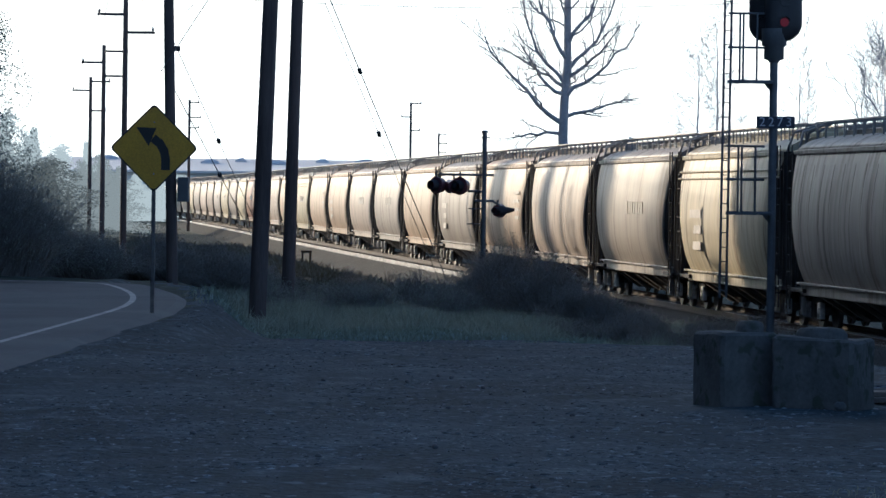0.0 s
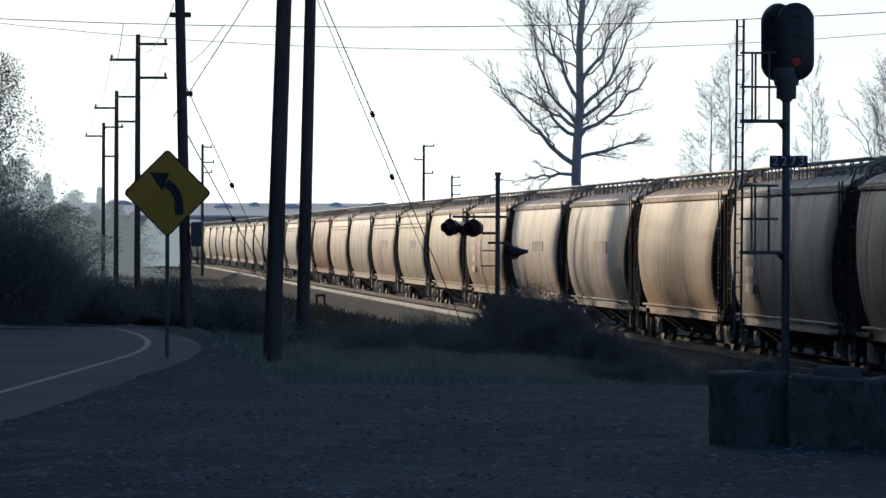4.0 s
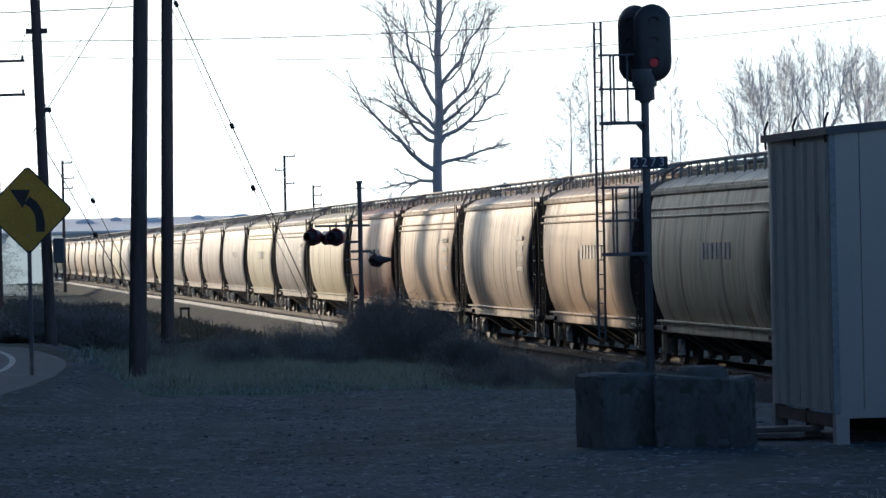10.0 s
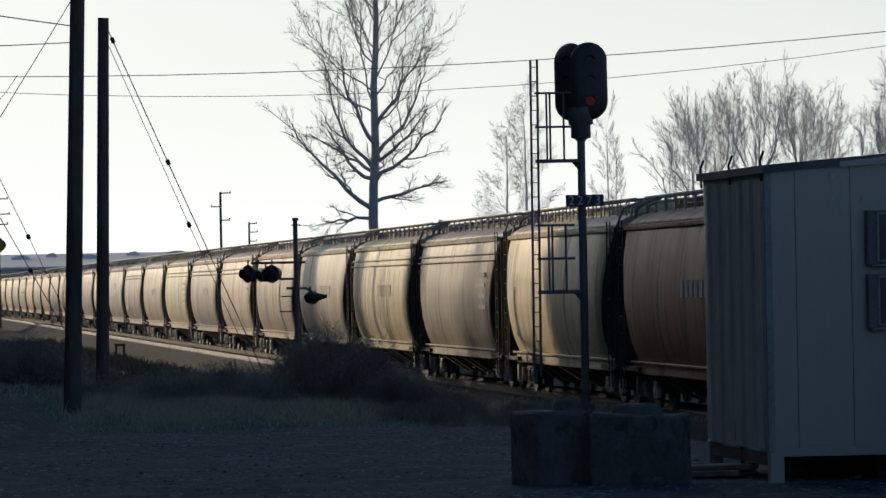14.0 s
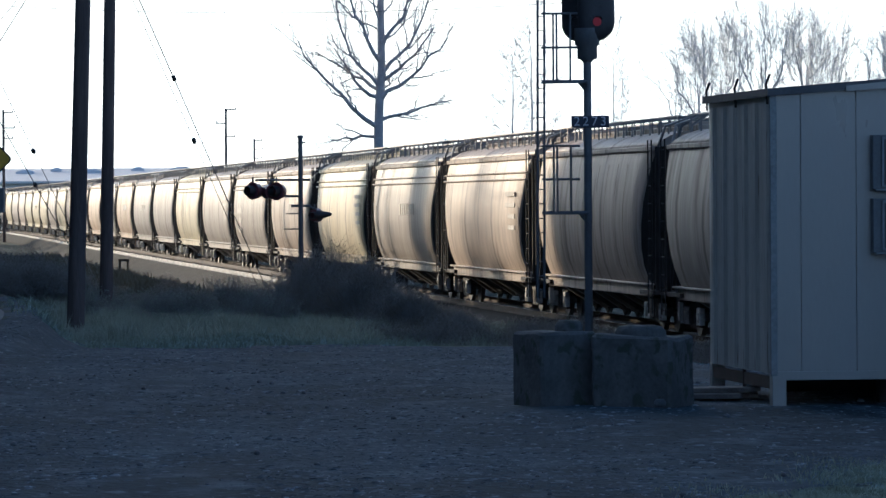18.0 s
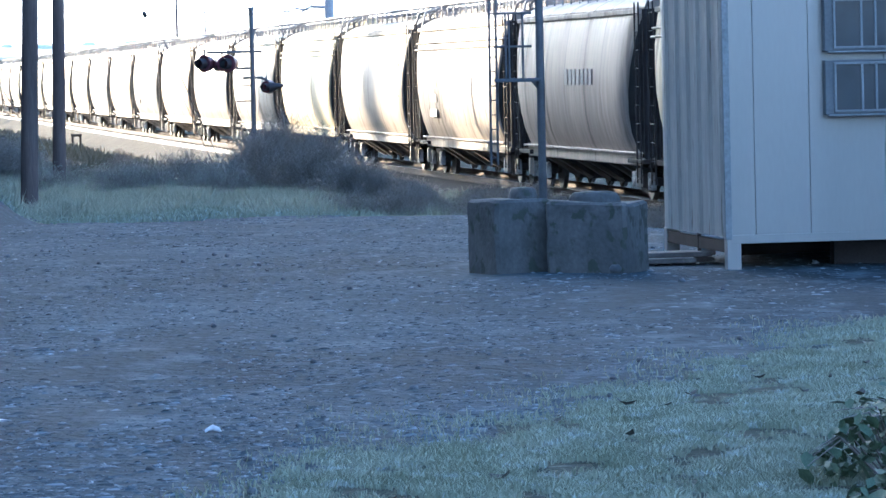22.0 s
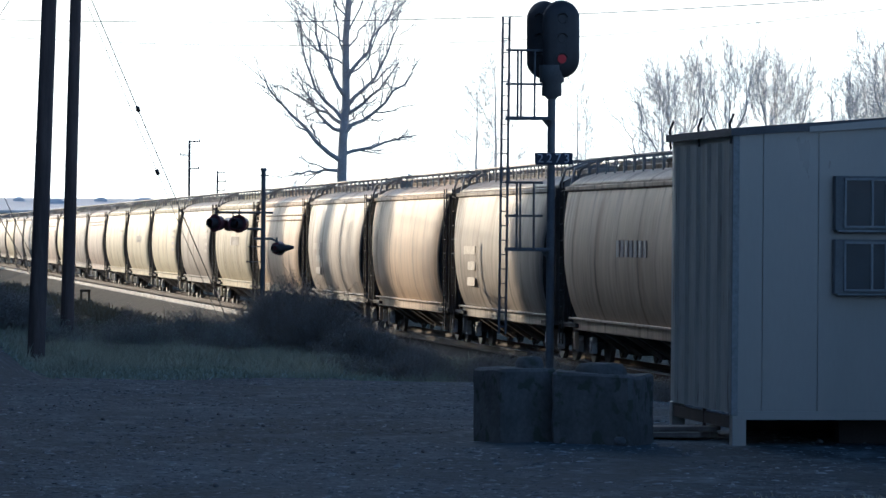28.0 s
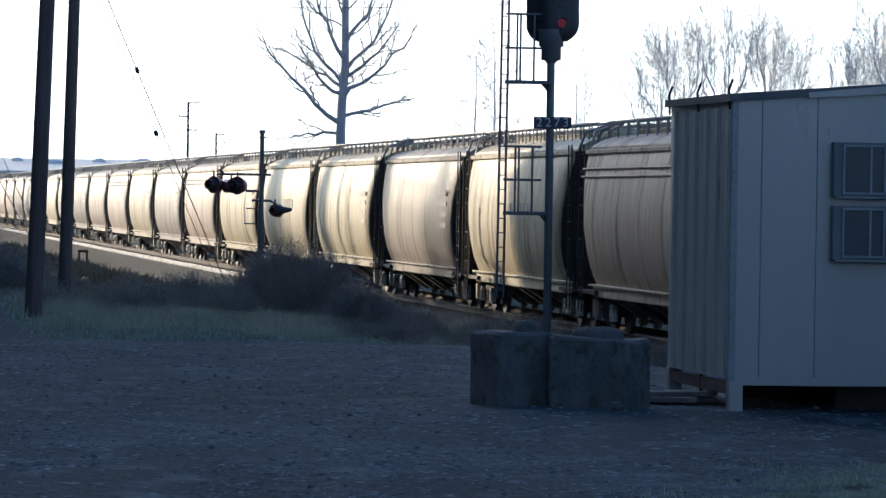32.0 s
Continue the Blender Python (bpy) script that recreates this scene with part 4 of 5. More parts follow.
def build_hut():
    """Grey panel equipment hut on short legs, local x to the right along its front, y to its back."""
    W, D, Z0, Z1 = 3.6, 2.80, 0.29, 2.83
    h = thing("equipment_hut", HUT, "grey metal panel hut on short legs with two small windows", "hut")
    rise = .075
    top = lambda x: Z1 + rise * min(x, W - x) * 1.0
    # front wall in panels with recessed joints
    xs = [0, .27, .78, 1.48, 2.2, 2.9, W]
    for i in range(len(xs) - 1):
        a, b = xs[i] + (0 if i == 0 else .004), xs[i + 1] - (.004 if i < len(xs) - 2 else 0)
        sh = Shape().loft([[(a, 0, Z0), (b, 0, Z0), (b, .03, Z0), (a, .03, Z0)], [(a, 0, top(a) - .03), (b, 0, top(b) - .03), (b, .03, top(b) - .03), (a, .03, top(a) - .03)]])
        part("wall_panel", sh, HUT_WALL, h)
    part("wall_core", Shape().loft([[(.02, .02, Z0 + .01), (W - .02, .02, Z0 + .01), (W - .02, D - .02, Z0 + .01), (.02, D - .02, Z0 + .01)], [(.02, .02, Z1 - .04), (W - .02, .02, Z1 - .04), (W - .02, D - .02, Z1 - .04), (.02, D - .02, Z1 - .04)]]), HUT_WALL, h)
    # ribbed side towards the road
    n = 6
    prof = []
    for i in range(n):
        y0, y1 = D * i / n, D * (i + 1) / n
        q = (y1 - y0) / 4
        prof += [(0, y0 + q * .3), (-.022, y0 + q * .9), (-.022, y0 + q * 1.7), (0, y0 + q * 2.3)]
    sh = Shape()
    sh.loft([[(x, y, z) for x, y in prof] + [(.02, D, z), (.02, 0, z)] for z in (Z0, Z1 - .1)])
    part("side_wall", sh, HUT_SIDE, h, "ribbed weathered metal side wall")
    part("side_wall", Shape().box(W - .02, 0, Z0, W + .01, D, Z1 - .02), HUT_SIDE, h)
    part("back_wall", Shape().box(0.02, D - .02, Z0, W - .02, D + .01, Z1 - .02), HUT_SIDE, h)
    part("corner_post", Shape().box(-.012, -.012, Z0 - .02, .05, .035, Z1 - .03, None, .004), WINDOW_ALU, h, "pale corner trim")
    part("skirt_rail", Shape().box(0, -.006, Z0 - .06, W, .06, Z0 + .02, None, .004), HUT_WALL, h)
    rf = Shape()
    rf.loft([[(-.04, y, Z1 - .05), (W / 2, y, Z1 + rise * W / 2 - .05), (W + .04, y, Z1 - .05), (W + .04, y, Z1 + .02), (W / 2, y, Z1 + rise * W / 2 + .03), (-.04, y, Z1 + .02)] for y in (-.05, D + .05)])
    part("roof", rf, HUT_ROOF, h, "low dark gabled roof sheet")
    part("gable_trim", Shape().loft([[(.68, -.06, Z1 + .012 - .02), (W / 2, -.06, Z1 + rise * W / 2 - .065), (W / 2, -.035, Z1 + rise * W / 2 - .065), (.68, -.035, Z1 + .012 - .02)], [(.68, -.06, Z1 + .012 + .03), (W / 2, -.06, Z1 + rise * W / 2 + .02), (W / 2, -.035, Z1 + rise * W / 2 + .02), (.68, -.035, Z1 + .012 + .03)]]), HUT_WALL, h)
    for y in (.05, D * .5, D - .1):
        part("roof_rod", Shape().tube([(-.02, y, Z1 - .12), (-.03, y, Z1 + .06), (-.0, y - .02, Z1 + .15)], .012, 6), RUST_STEEL, h, "bent steel rod")
    for x, y in ((.06, .05), (.06, D - .1), (W - .1, .05), (W - .1, D - .1), (W / 2, D / 2)):
        part("leg", Shape().box(x - .06, y - .055, -.15, x + .07, y + .06, Z0, None, .005), HUT_WALL, h)
    part("brace", Shape().tube([(0.02, D * .45, .02), (0.02, D * .45, Z0)], .02, 6), RUST_STEEL, h)
    part("floor_beam", Shape().box(.01, .1, Z0 - .14, .06, D - .1, Z0 - .03, None, .004), RUST_STEEL, h)
    # Two dark boards are added to fill the gap below the hut with shade.
    part("floor_beam", Shape().box(1.1, .45, -.1, W - .15, .6, Z0 - .0, None, .004), RUST_STEEL, h)
    part("back_skirt", Shape().box(.7, D - .2, -.1, W - .15, D - .15, Z0, None, .004), RUST_STEEL, h)
    for zt in (1.94, 1.37):
        x0, x1, z0, z1 = .96, 1.59, zt + .02, zt + .47
        wn_ = part("window", Shape().box(x0 - .05, -.10, z0 - .02, x1 + .02, .0, z1 + .02, None, .006), WINDOW_BOX, h, "boxed sliding window with aluminium bars")
        f = Shape()
        for a, b, c, d in ((x0 + .03, x1, z0, z0 + .022), (x0 + .03, x1, z1 - .022, z1), (x0 + .03, x0 + .052, z0, z1), (x1 - .02, x1, z0, z1), (x0 + .28, x0 + .302, z0, z1), (x0 + .41, x0 + .432, z0, z1)):
            f.box(a, -.118, c, b, -.10, d, None, .003)
        part("frame", f, WINDOW_ALU, wn_, "aluminium frame")
        part("pane", Shape().box(x0 + .04, -.104, z0 + .01, x1 - .01, -.1005, z1 - .01), DARK_PANE, wn_)
        part("sill", Shape().box(x0 - .03, -.14, z0 - .035, x1 + .03, -.09, z0 - .018, None, .003), WINDOW_ALU, wn_)


build_hut()


def build_hut_clutter():
    for i, (u, v, l, turn) in enumerate(((1195, 690, .9, 8), (1215, 697, 1.0, 14), (1235, 705, .8, 5), (1250, 690, .7, 20))):
        p = at(u, v, 38.2 + .2 * i)
        g = ground_z(p.x, p.y)
        s = thing("timber_plank", pose(p.x, p.y, g + .02 + .05 * (i % 2), 0, 0, turn), "grey weathered timber plank lying beside the hut", "plank", "planks beside the hut")
        part("board", Shape().box(-l / 2, -.1, 0, l / 2, .1, .045, None, .006), GREY_WOOD, s)


build_hut_clutter()


# ---- trees, bushes and grass ----
def plant_tree(name, shapes, m, label, category, mat, group=""):
    t = thing(name, m, label, category, group)
    part("trunk", shapes[0], mat, t)
    part("crown", shapes[1], mat, t, "bare branches and twigs")
    return t


def limbed_tree(seed, height, trunk, limbs, upper, lean=0.0, wave=.10, reach=.26, spread=.85, rise=48, fade=.72, heavy=1.0, curl=.5, fine=3):
    """An old tree: a few heavy low limbs (height, azimuth, elevation, length, bend), then ascending ones above."""
    r = random.Random(seed)
    tr, br = Shape(), Shape()
    n = 16
    pts = [Vector((lean * i / n * height + .012 * height * noise.noise((i * .35, seed, 0)), .012 * height * noise.noise((i * .35, seed, 5)), height * i / n)) for i in range(n + 1)]
    rad = [max(trunk * (1 - i / n) ** .85 * (1.25 if i == 0 else 1.0), .012) for i in range(n + 1)]
    tr.tube(pts, rad, 10)

    def grow(p, az, el, length, thick, bend, level):
        k = 7 if level == 1 else (5 if level == 2 else 3)
        q = [p]
        marks = []
        for i in range(k):
            a = az + r.uniform(-1, 1) * (wave * 2.2 if level < 3 else .35)
            e = el + bend * (i / k) + r.uniform(-1, 1) * (wave * 1.6 if level < 3 else .34)
            d = Vector((math.cos(a) * math.cos(e), math.sin(a) * math.cos(e), math.sin(e)))
            q.append(q[-1] + d * length / k)
            marks.append((a, e))
        br.tube(q, [max(thick * (1 - .80 * i / k), .006) for i in range(k + 1)], 6 if level == 1 else (4 if level == 2 else 3), False)
        if level >= 4:
            return
        m = {1: 9, 2: 6, 3: fine}[level]
        for j in range(m):
            f = .20 + .78 * (j + r.random() * .6) / m
            i = min(int(f * k), k - 1)
            a, e = marks[i]
            side = 1 if (j + level) % 2 else -1
            grow(q[i].lerp(q[i + 1], f * k - i), a + side * r.uniform(.4, 1.3), e * spread + r.uniform(-.35, .45), length * (1 - .45 * f) * r.uniform(.36, .66),
                 max(thick * (1 - .7 * f) * .52, .007), r.uniform(curl - .5, curl), level + 1)

    def on_trunk(z):
        f = z / height * n
        i = min(int(f), n - 1)
        return pts[i].lerp(pts[i + 1], f - i), rad[i] + (rad[i + 1] - rad[i]) * (f - i)
    for z, az, el, length, bend in limbs:
        c, t = on_trunk(z)
        grow(c, radians(az), radians(el), length, (t * .20 + .010 * length ** .8) * heavy, radians(bend), 1)
    z0 = max(l[0] for l in limbs) + .3
    for j in range(upper):
        f = (j + r.random() * .5) / upper
        z = z0 + (height * .98 - z0) * f
        c, t = on_trunk(z)
        grow(c, j * 2.4 + r.uniform(-.4, .4), radians(rise + 16 * f + r.uniform(-12, 12)), height * reach * (1 - fade * f) * r.uniform(.75, 1.2), max(t * .28, .013), radians(22), 1)
    return tr, br


def build_trees():
    p = at(645, 0, 182)
    tr = limbed_tree(3, 24.0, .285, ((6.2, 178, 2, 2.7, -14), (6.9, 4, 12, 3.5, 4), (6.6, 186, 46, 5.4, 30), (7.7, -8, 32, 4.4, 6), (7.2, 70, 30, 3.0, 20), (7.9, 230, 26, 3.4, 20), (8.2, 150, 30, 3.6, 10), (8.6, -25, 28, 3.6, 10),
                                     (8.3, 168, 56, 4.6, 16), (8.9, 12, 44, 4.6, 14), (9.4, 200, 60, 4.4, 12), (10.0, -20, 50, 4.2, 16)), 38, .012, .22, .24, .85, 44, .70, 1.45, .35, 4)
    plant_tree("bare_tree", tr, pose(p.x, 182, -1.5), "tall leafless deciduous tree behind the train", "tree", BARK)
    # This copy stands out of view, to cast branch shade on the train.
    plant_tree("bare_tree", tr, pose(-54.8, 188.3, -1.5, 0, 0, 100), "tall leafless deciduous tree past the wood", "tree", BARK)
    low = ((3.4, 185, 24, 4.6, 30), (4.0, 350, 30, 5.0, 26), (4.4, 75, 40, 4.6, 25), (4.8, 250, 35, 4.4, 30), (5.4, 140, 52, 5.4, 15), (5.9, 20, 55, 5.6, 12), (6.6, 200, 58, 5.0, 14))
    a = limbed_tree(7, 9.6, .32, low, 10, .02, .26, .44, .85, 52, .30, 1.15, .3)
    b = limbed_tree(12, 9.2, .29, tuple((z * 1.05, az + 60, el + 4, ln * .95, be) for z, az, el, ln, be in low), 10, -.03, .26, .44, .85, 50, .30, 1.15, .3)
    c = limbed_tree(19, 13.0, .15, ((3.0, 170, 55, 2.6, 10), (3.6, 10, 50, 2.8, 8), (4.4, 200, 48, 2.8, -30), (5.0, -20, 46, 2.8, -34), (5.6, 90, 50, 2.4, -20)), 13, .01, .18, .24, .6, 40, .45)
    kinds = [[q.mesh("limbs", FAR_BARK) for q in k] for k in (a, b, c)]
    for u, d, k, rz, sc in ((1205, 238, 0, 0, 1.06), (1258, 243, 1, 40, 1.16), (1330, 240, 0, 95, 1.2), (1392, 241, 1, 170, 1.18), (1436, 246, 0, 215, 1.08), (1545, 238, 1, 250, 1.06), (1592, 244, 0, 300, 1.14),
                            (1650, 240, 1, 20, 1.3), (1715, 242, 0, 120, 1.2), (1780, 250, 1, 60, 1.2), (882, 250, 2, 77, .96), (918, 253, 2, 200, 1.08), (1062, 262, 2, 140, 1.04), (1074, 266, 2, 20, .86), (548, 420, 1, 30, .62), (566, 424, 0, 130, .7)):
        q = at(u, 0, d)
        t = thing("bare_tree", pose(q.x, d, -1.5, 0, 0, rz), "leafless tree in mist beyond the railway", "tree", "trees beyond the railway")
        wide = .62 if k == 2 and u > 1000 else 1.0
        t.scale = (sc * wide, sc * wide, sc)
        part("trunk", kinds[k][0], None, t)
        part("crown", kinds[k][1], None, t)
    # unseen leafless trees added by the wood, whose thin shade falls across the train
    t = thing("bare_tree", pose(-34.9, 194.0, -1.5, 0, 0, 20), "leafless broad tree past the wood's end", "tree")
    t.scale = (1.1, 1.1, 1.1)
    part("trunk", kinds[1][0], None, t)
    part("crown", kinds[1][1], None, t)
    sap = limbed_tree(23, 14.3, .10, ((9.9, 150, 50, 1.3, 10), (10.1, 300, 45, 1.1, 10), (10.5, 200, 60, 1.4, 5), (10.7, 20, 62, 1.0, 5), (11.3, 170, 65, .9, 0)), 4, .01, .15, .06)
    plant_tree("bare_tree", sap, pose(-28.6, 170.6, -1.5), "slender leafless young tree past the wood's end", "tree", BARK)


def leaf_clump(sh, r, c, size, count, leaf, squash=.75):
    for _ in range(count):
        d = Vector((r.gauss(0, 1), r.gauss(0, 1), r.gauss(0, 1)))
        d = d.normalized() * size * r.uniform(.35, 1.0) ** .6
        d.z *= squash
        p = c + d
        a = Vector((r.uniform(-1, 1), r.uniform(-1, 1), r.uniform(-1, 1))).normalized() * leaf * r.uniform(.6, 1.3)
        b = a.cross(Vector((r.uniform(-1, 1), r.uniform(-1, 1), r.uniform(-1, 1)))).normalized() * leaf * .55
        sh.add([p - a, p + b, p + a, p - b], [(0, 1, 2, 3)])


def evergreen(seed, height, width, leaf=.28, clumps=46, per=70, taper=.7, core=0.0):
    r = random.Random(seed)
    tr, cr = Shape(), Shape()
    tr.tube([(0, 0, -.3), (0, 0, height * .5), (.1, 0, height * .92)], [.3, .2, .04], 9)
    if core:
        rings = []
        for j in range(9):
            q = j / 8
            w = width * core * max(1 - q, .02) ** taper * min(1, .35 + 4 * q)
            rings.append([(math.cos(k * .698) * w * r.uniform(.7, 1.15), math.sin(k * .698) * w * r.uniform(.7, 1.15), height * (.05 + .88 * q)) for k in range(9)])
        cr.loft(rings, None, True, True)
    for i in range(clumps):
        f = (i + .5) / clumps
        z = height * (.06 + .92 * f)
        a = r.uniform(0, 6.28)
        rad = width * (1 - f) ** taper * r.uniform(.15, .9)
        c = Vector((math.cos(a) * rad, math.sin(a) * rad, z))
        tr.tube([(0, 0, z * .9), c], [.05, .015], 4, False)
        leaf_clump(cr, r, c, width * (.55 - .3 * f), per, leaf)
    return tr, cr


build_trees()


def build_misty_conifer():
    for u, d, h, w in ((765, 420, 9.6, 1.5), (738, 430, 6.0, 1.6), (812, 430, 5.4, 1.8)):
        q = at(u, 0, d)
        t = thing("conifer", pose(q.x, d, -1.5), "small pale conifer in mist beyond the railway", "tree", "conifers beyond the railway")
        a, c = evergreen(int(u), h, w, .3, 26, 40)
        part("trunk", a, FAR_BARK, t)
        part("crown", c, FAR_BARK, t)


build_misty_conifer()


def build_left_wood():
    kinds = [evergreen(s, h, w, .34, 40, 90, .7, .62) for s, h, w in ((1, 21, 4.6), (2, 19, 5.0), (3, 23, 4.2))]
    me = [(a.mesh("trunk", BARK), b.mesh("crown", LEAF_DARK)) for a, b in kinds]
    r = random.Random(21)
    n = 0
    # Rows mostly out of view, placed to shade the lot and nearest cars.
    for row, off in ((0, 0), (1, 5.5), (2, 11)):
        for i in range(34):
            y = -10 + i * 5.4 + r.uniform(-1, 1)
            x = -24 - off - max(0, y - 90) * .085 + r.uniform(-1, 1)
            if y > 146:
                continue
            k = r.randrange(3)
            t = thing("evergreen_tree", pose(x, y, ground_z(x, y) - .1, 0, 0, r.uniform(0, 360)), "dark dense evergreen tree beside the road", "tree", "evergreens beside the road")
            sc = r.uniform(.85, 1.15) * (1.12 if y > 95 else 1)
            t.scale = (sc, sc, sc)
            part("trunk", me[k][0], None, t)
            part("crown", me[k][1], None, t)
    q = (-400 - 784) / 7400 * 150
    t = thing("evergreen_tree", pose(q, 150, ground_z(q, 150) - .1, 0, 0, 20), "bushy dark evergreen tree at the road's bend", "tree", "evergreens beside the road")
    a, c = evergreen(44, 10.0, 3.9, .05, 60, 320)
    part("trunk", a, BARK, t)
    part("crown", c, HAZE_LEAF, t)
    # single unseen trees past the wood's end, added for shade bands on the train
    for x, y, sc in ((-56.6, 200.6, 1.1), (-60.5, 216.8, .95), (-58, 226, 1.2), (-43.4, 160.4, 1.0), (-40.6, 158.8, .9)):
        t = thing("evergreen_tree", pose(x, y, ground_z(x, y) - .1, 0, 0, x * 40), "dark slender evergreen tree standing alone past the wood", "tree", "evergreens beside the road")
        t.scale = (sc * .55, sc * .55, sc * 1.3)
        part("trunk", me[0][0], None, t)
        part("crown", me[0][1], None, t)
    # an unseen lower row of clipped evergreens, added to shade the track bed
    hedge = [evergreen(sd, 13.4, 2.7, .30, 46, 80, .22, .8) for sd in (71, 72)]
    hm = [(a.mesh("trunk", BARK), b.mesh("crown", LEAF_DARK)) for a, b in hedge]
    for i in range(24):
        f = i / 23
        x, y = -33.0 - 6.6 * f + r.uniform(-.5, .5) + 1.6 * (i % 2), 143 + 46 * f + r.uniform(-.6, .6) - 2.0 * (i % 2)
        t = thing("evergreen_tree", pose(x, y, ground_z(x, y) - .1, 0, 0, i * 77), "unseen low evergreen tree added to shade the track bed", "tree", "evergreens beside the road")
        t.scale = (1, 1, (13.3 - .9 * f) / 13.0)
        part("trunk", hm[i % 2][0], None, t)
        part("crown", hm[i % 2][1], None, t)


build_left_wood()


def bush(seed, w, h, twigs, leaves, leaf, mat_leaf):
    r = random.Random(seed)
    tw, lv = Shape(), Shape()
    for i in range(twigs):
        a, b = r.uniform(0, 6.28), r.uniform(0, 1) ** .6
        x0 = Vector((math.cos(a) * w * .4 * b, math.sin(a) * w * .4 * b, 0))
        top = Vector((math.cos(a) * w * b * r.uniform(.7, 1.1), math.sin(a) * w * b * r.uniform(.7, 1.1), h * (1 - .55 * b * b) * r.uniform(.6, 1.1)))
        mid = x0.lerp(top, .5) + Vector((r.uniform(-.15, .15), r.uniform(-.15, .15), .12 * h))
        tw.tube([x0, mid, top], [.014, .01, .004], 3, False)
        for _ in range(4):
            c = mid.lerp(top, r.uniform(-.4, 1.0))
            tw.tube([c, c + Vector((r.uniform(-1, 1), r.uniform(-1, 1), r.uniform(.0, 1.1))) * .26 * h], [.005, .002], 3, False)
        if leaves:
            for f in (.45, .7, .95):
                leaf_clump(lv, r, x0.lerp(top, f) + Vector((0, 0, .05)), .22 * h, leaves, leaf)
    return tw, lv


def plant_bush(name, m, shapes, label, mat_leaf, group="", category="bush"):
    b = thing(name, m, label, category, group)
    part("brush", shapes[0], TWIG, b)
    if shapes[1].f:
        part("foliage", shapes[1], mat_leaf, b)
    return b


def grass_field(name, label, seed, count, place, h, mat, width=.012, splay=.7):
    r = random.Random(seed)
    sh = Shape()
    v, f = [], []
    for _ in range(count):
        x, y = place(r)
        z = ground_z(x, y)
        hh = h * r.uniform(.4, 1.25)
        a = r.uniform(0, 6.28)
        lx, ly = math.cos(a) * hh * r.uniform(.1, splay), math.sin(a) * hh * r.uniform(.1, splay)
        hh *= (1 + .7 * noise.noise((x * 4, y * 2.5, 5)) if h < .1 else 1 + .8 * noise.noise((x * 1.1, y * .8, 5))) if splay > 1 else 1
        w = width * r.uniform(.6, 1.4)
        n = len(v)
        v += [(x - w, y, z - .02), (x + w, y, z - .02), (x + lx * .5 + w * .7, y + ly * .5, z + hh * .6), (x + lx * .5 - w * .7, y + ly * .5, z + hh * .6), (x + lx, y + ly, z + hh)]
        f += [(n, n + 1, n + 2, n + 3), (n + 3, n + 2, n + 4)]
    sh.add(v, f)
    return tagged(part(name, sh, mat), label, "grass", kind="stuff")


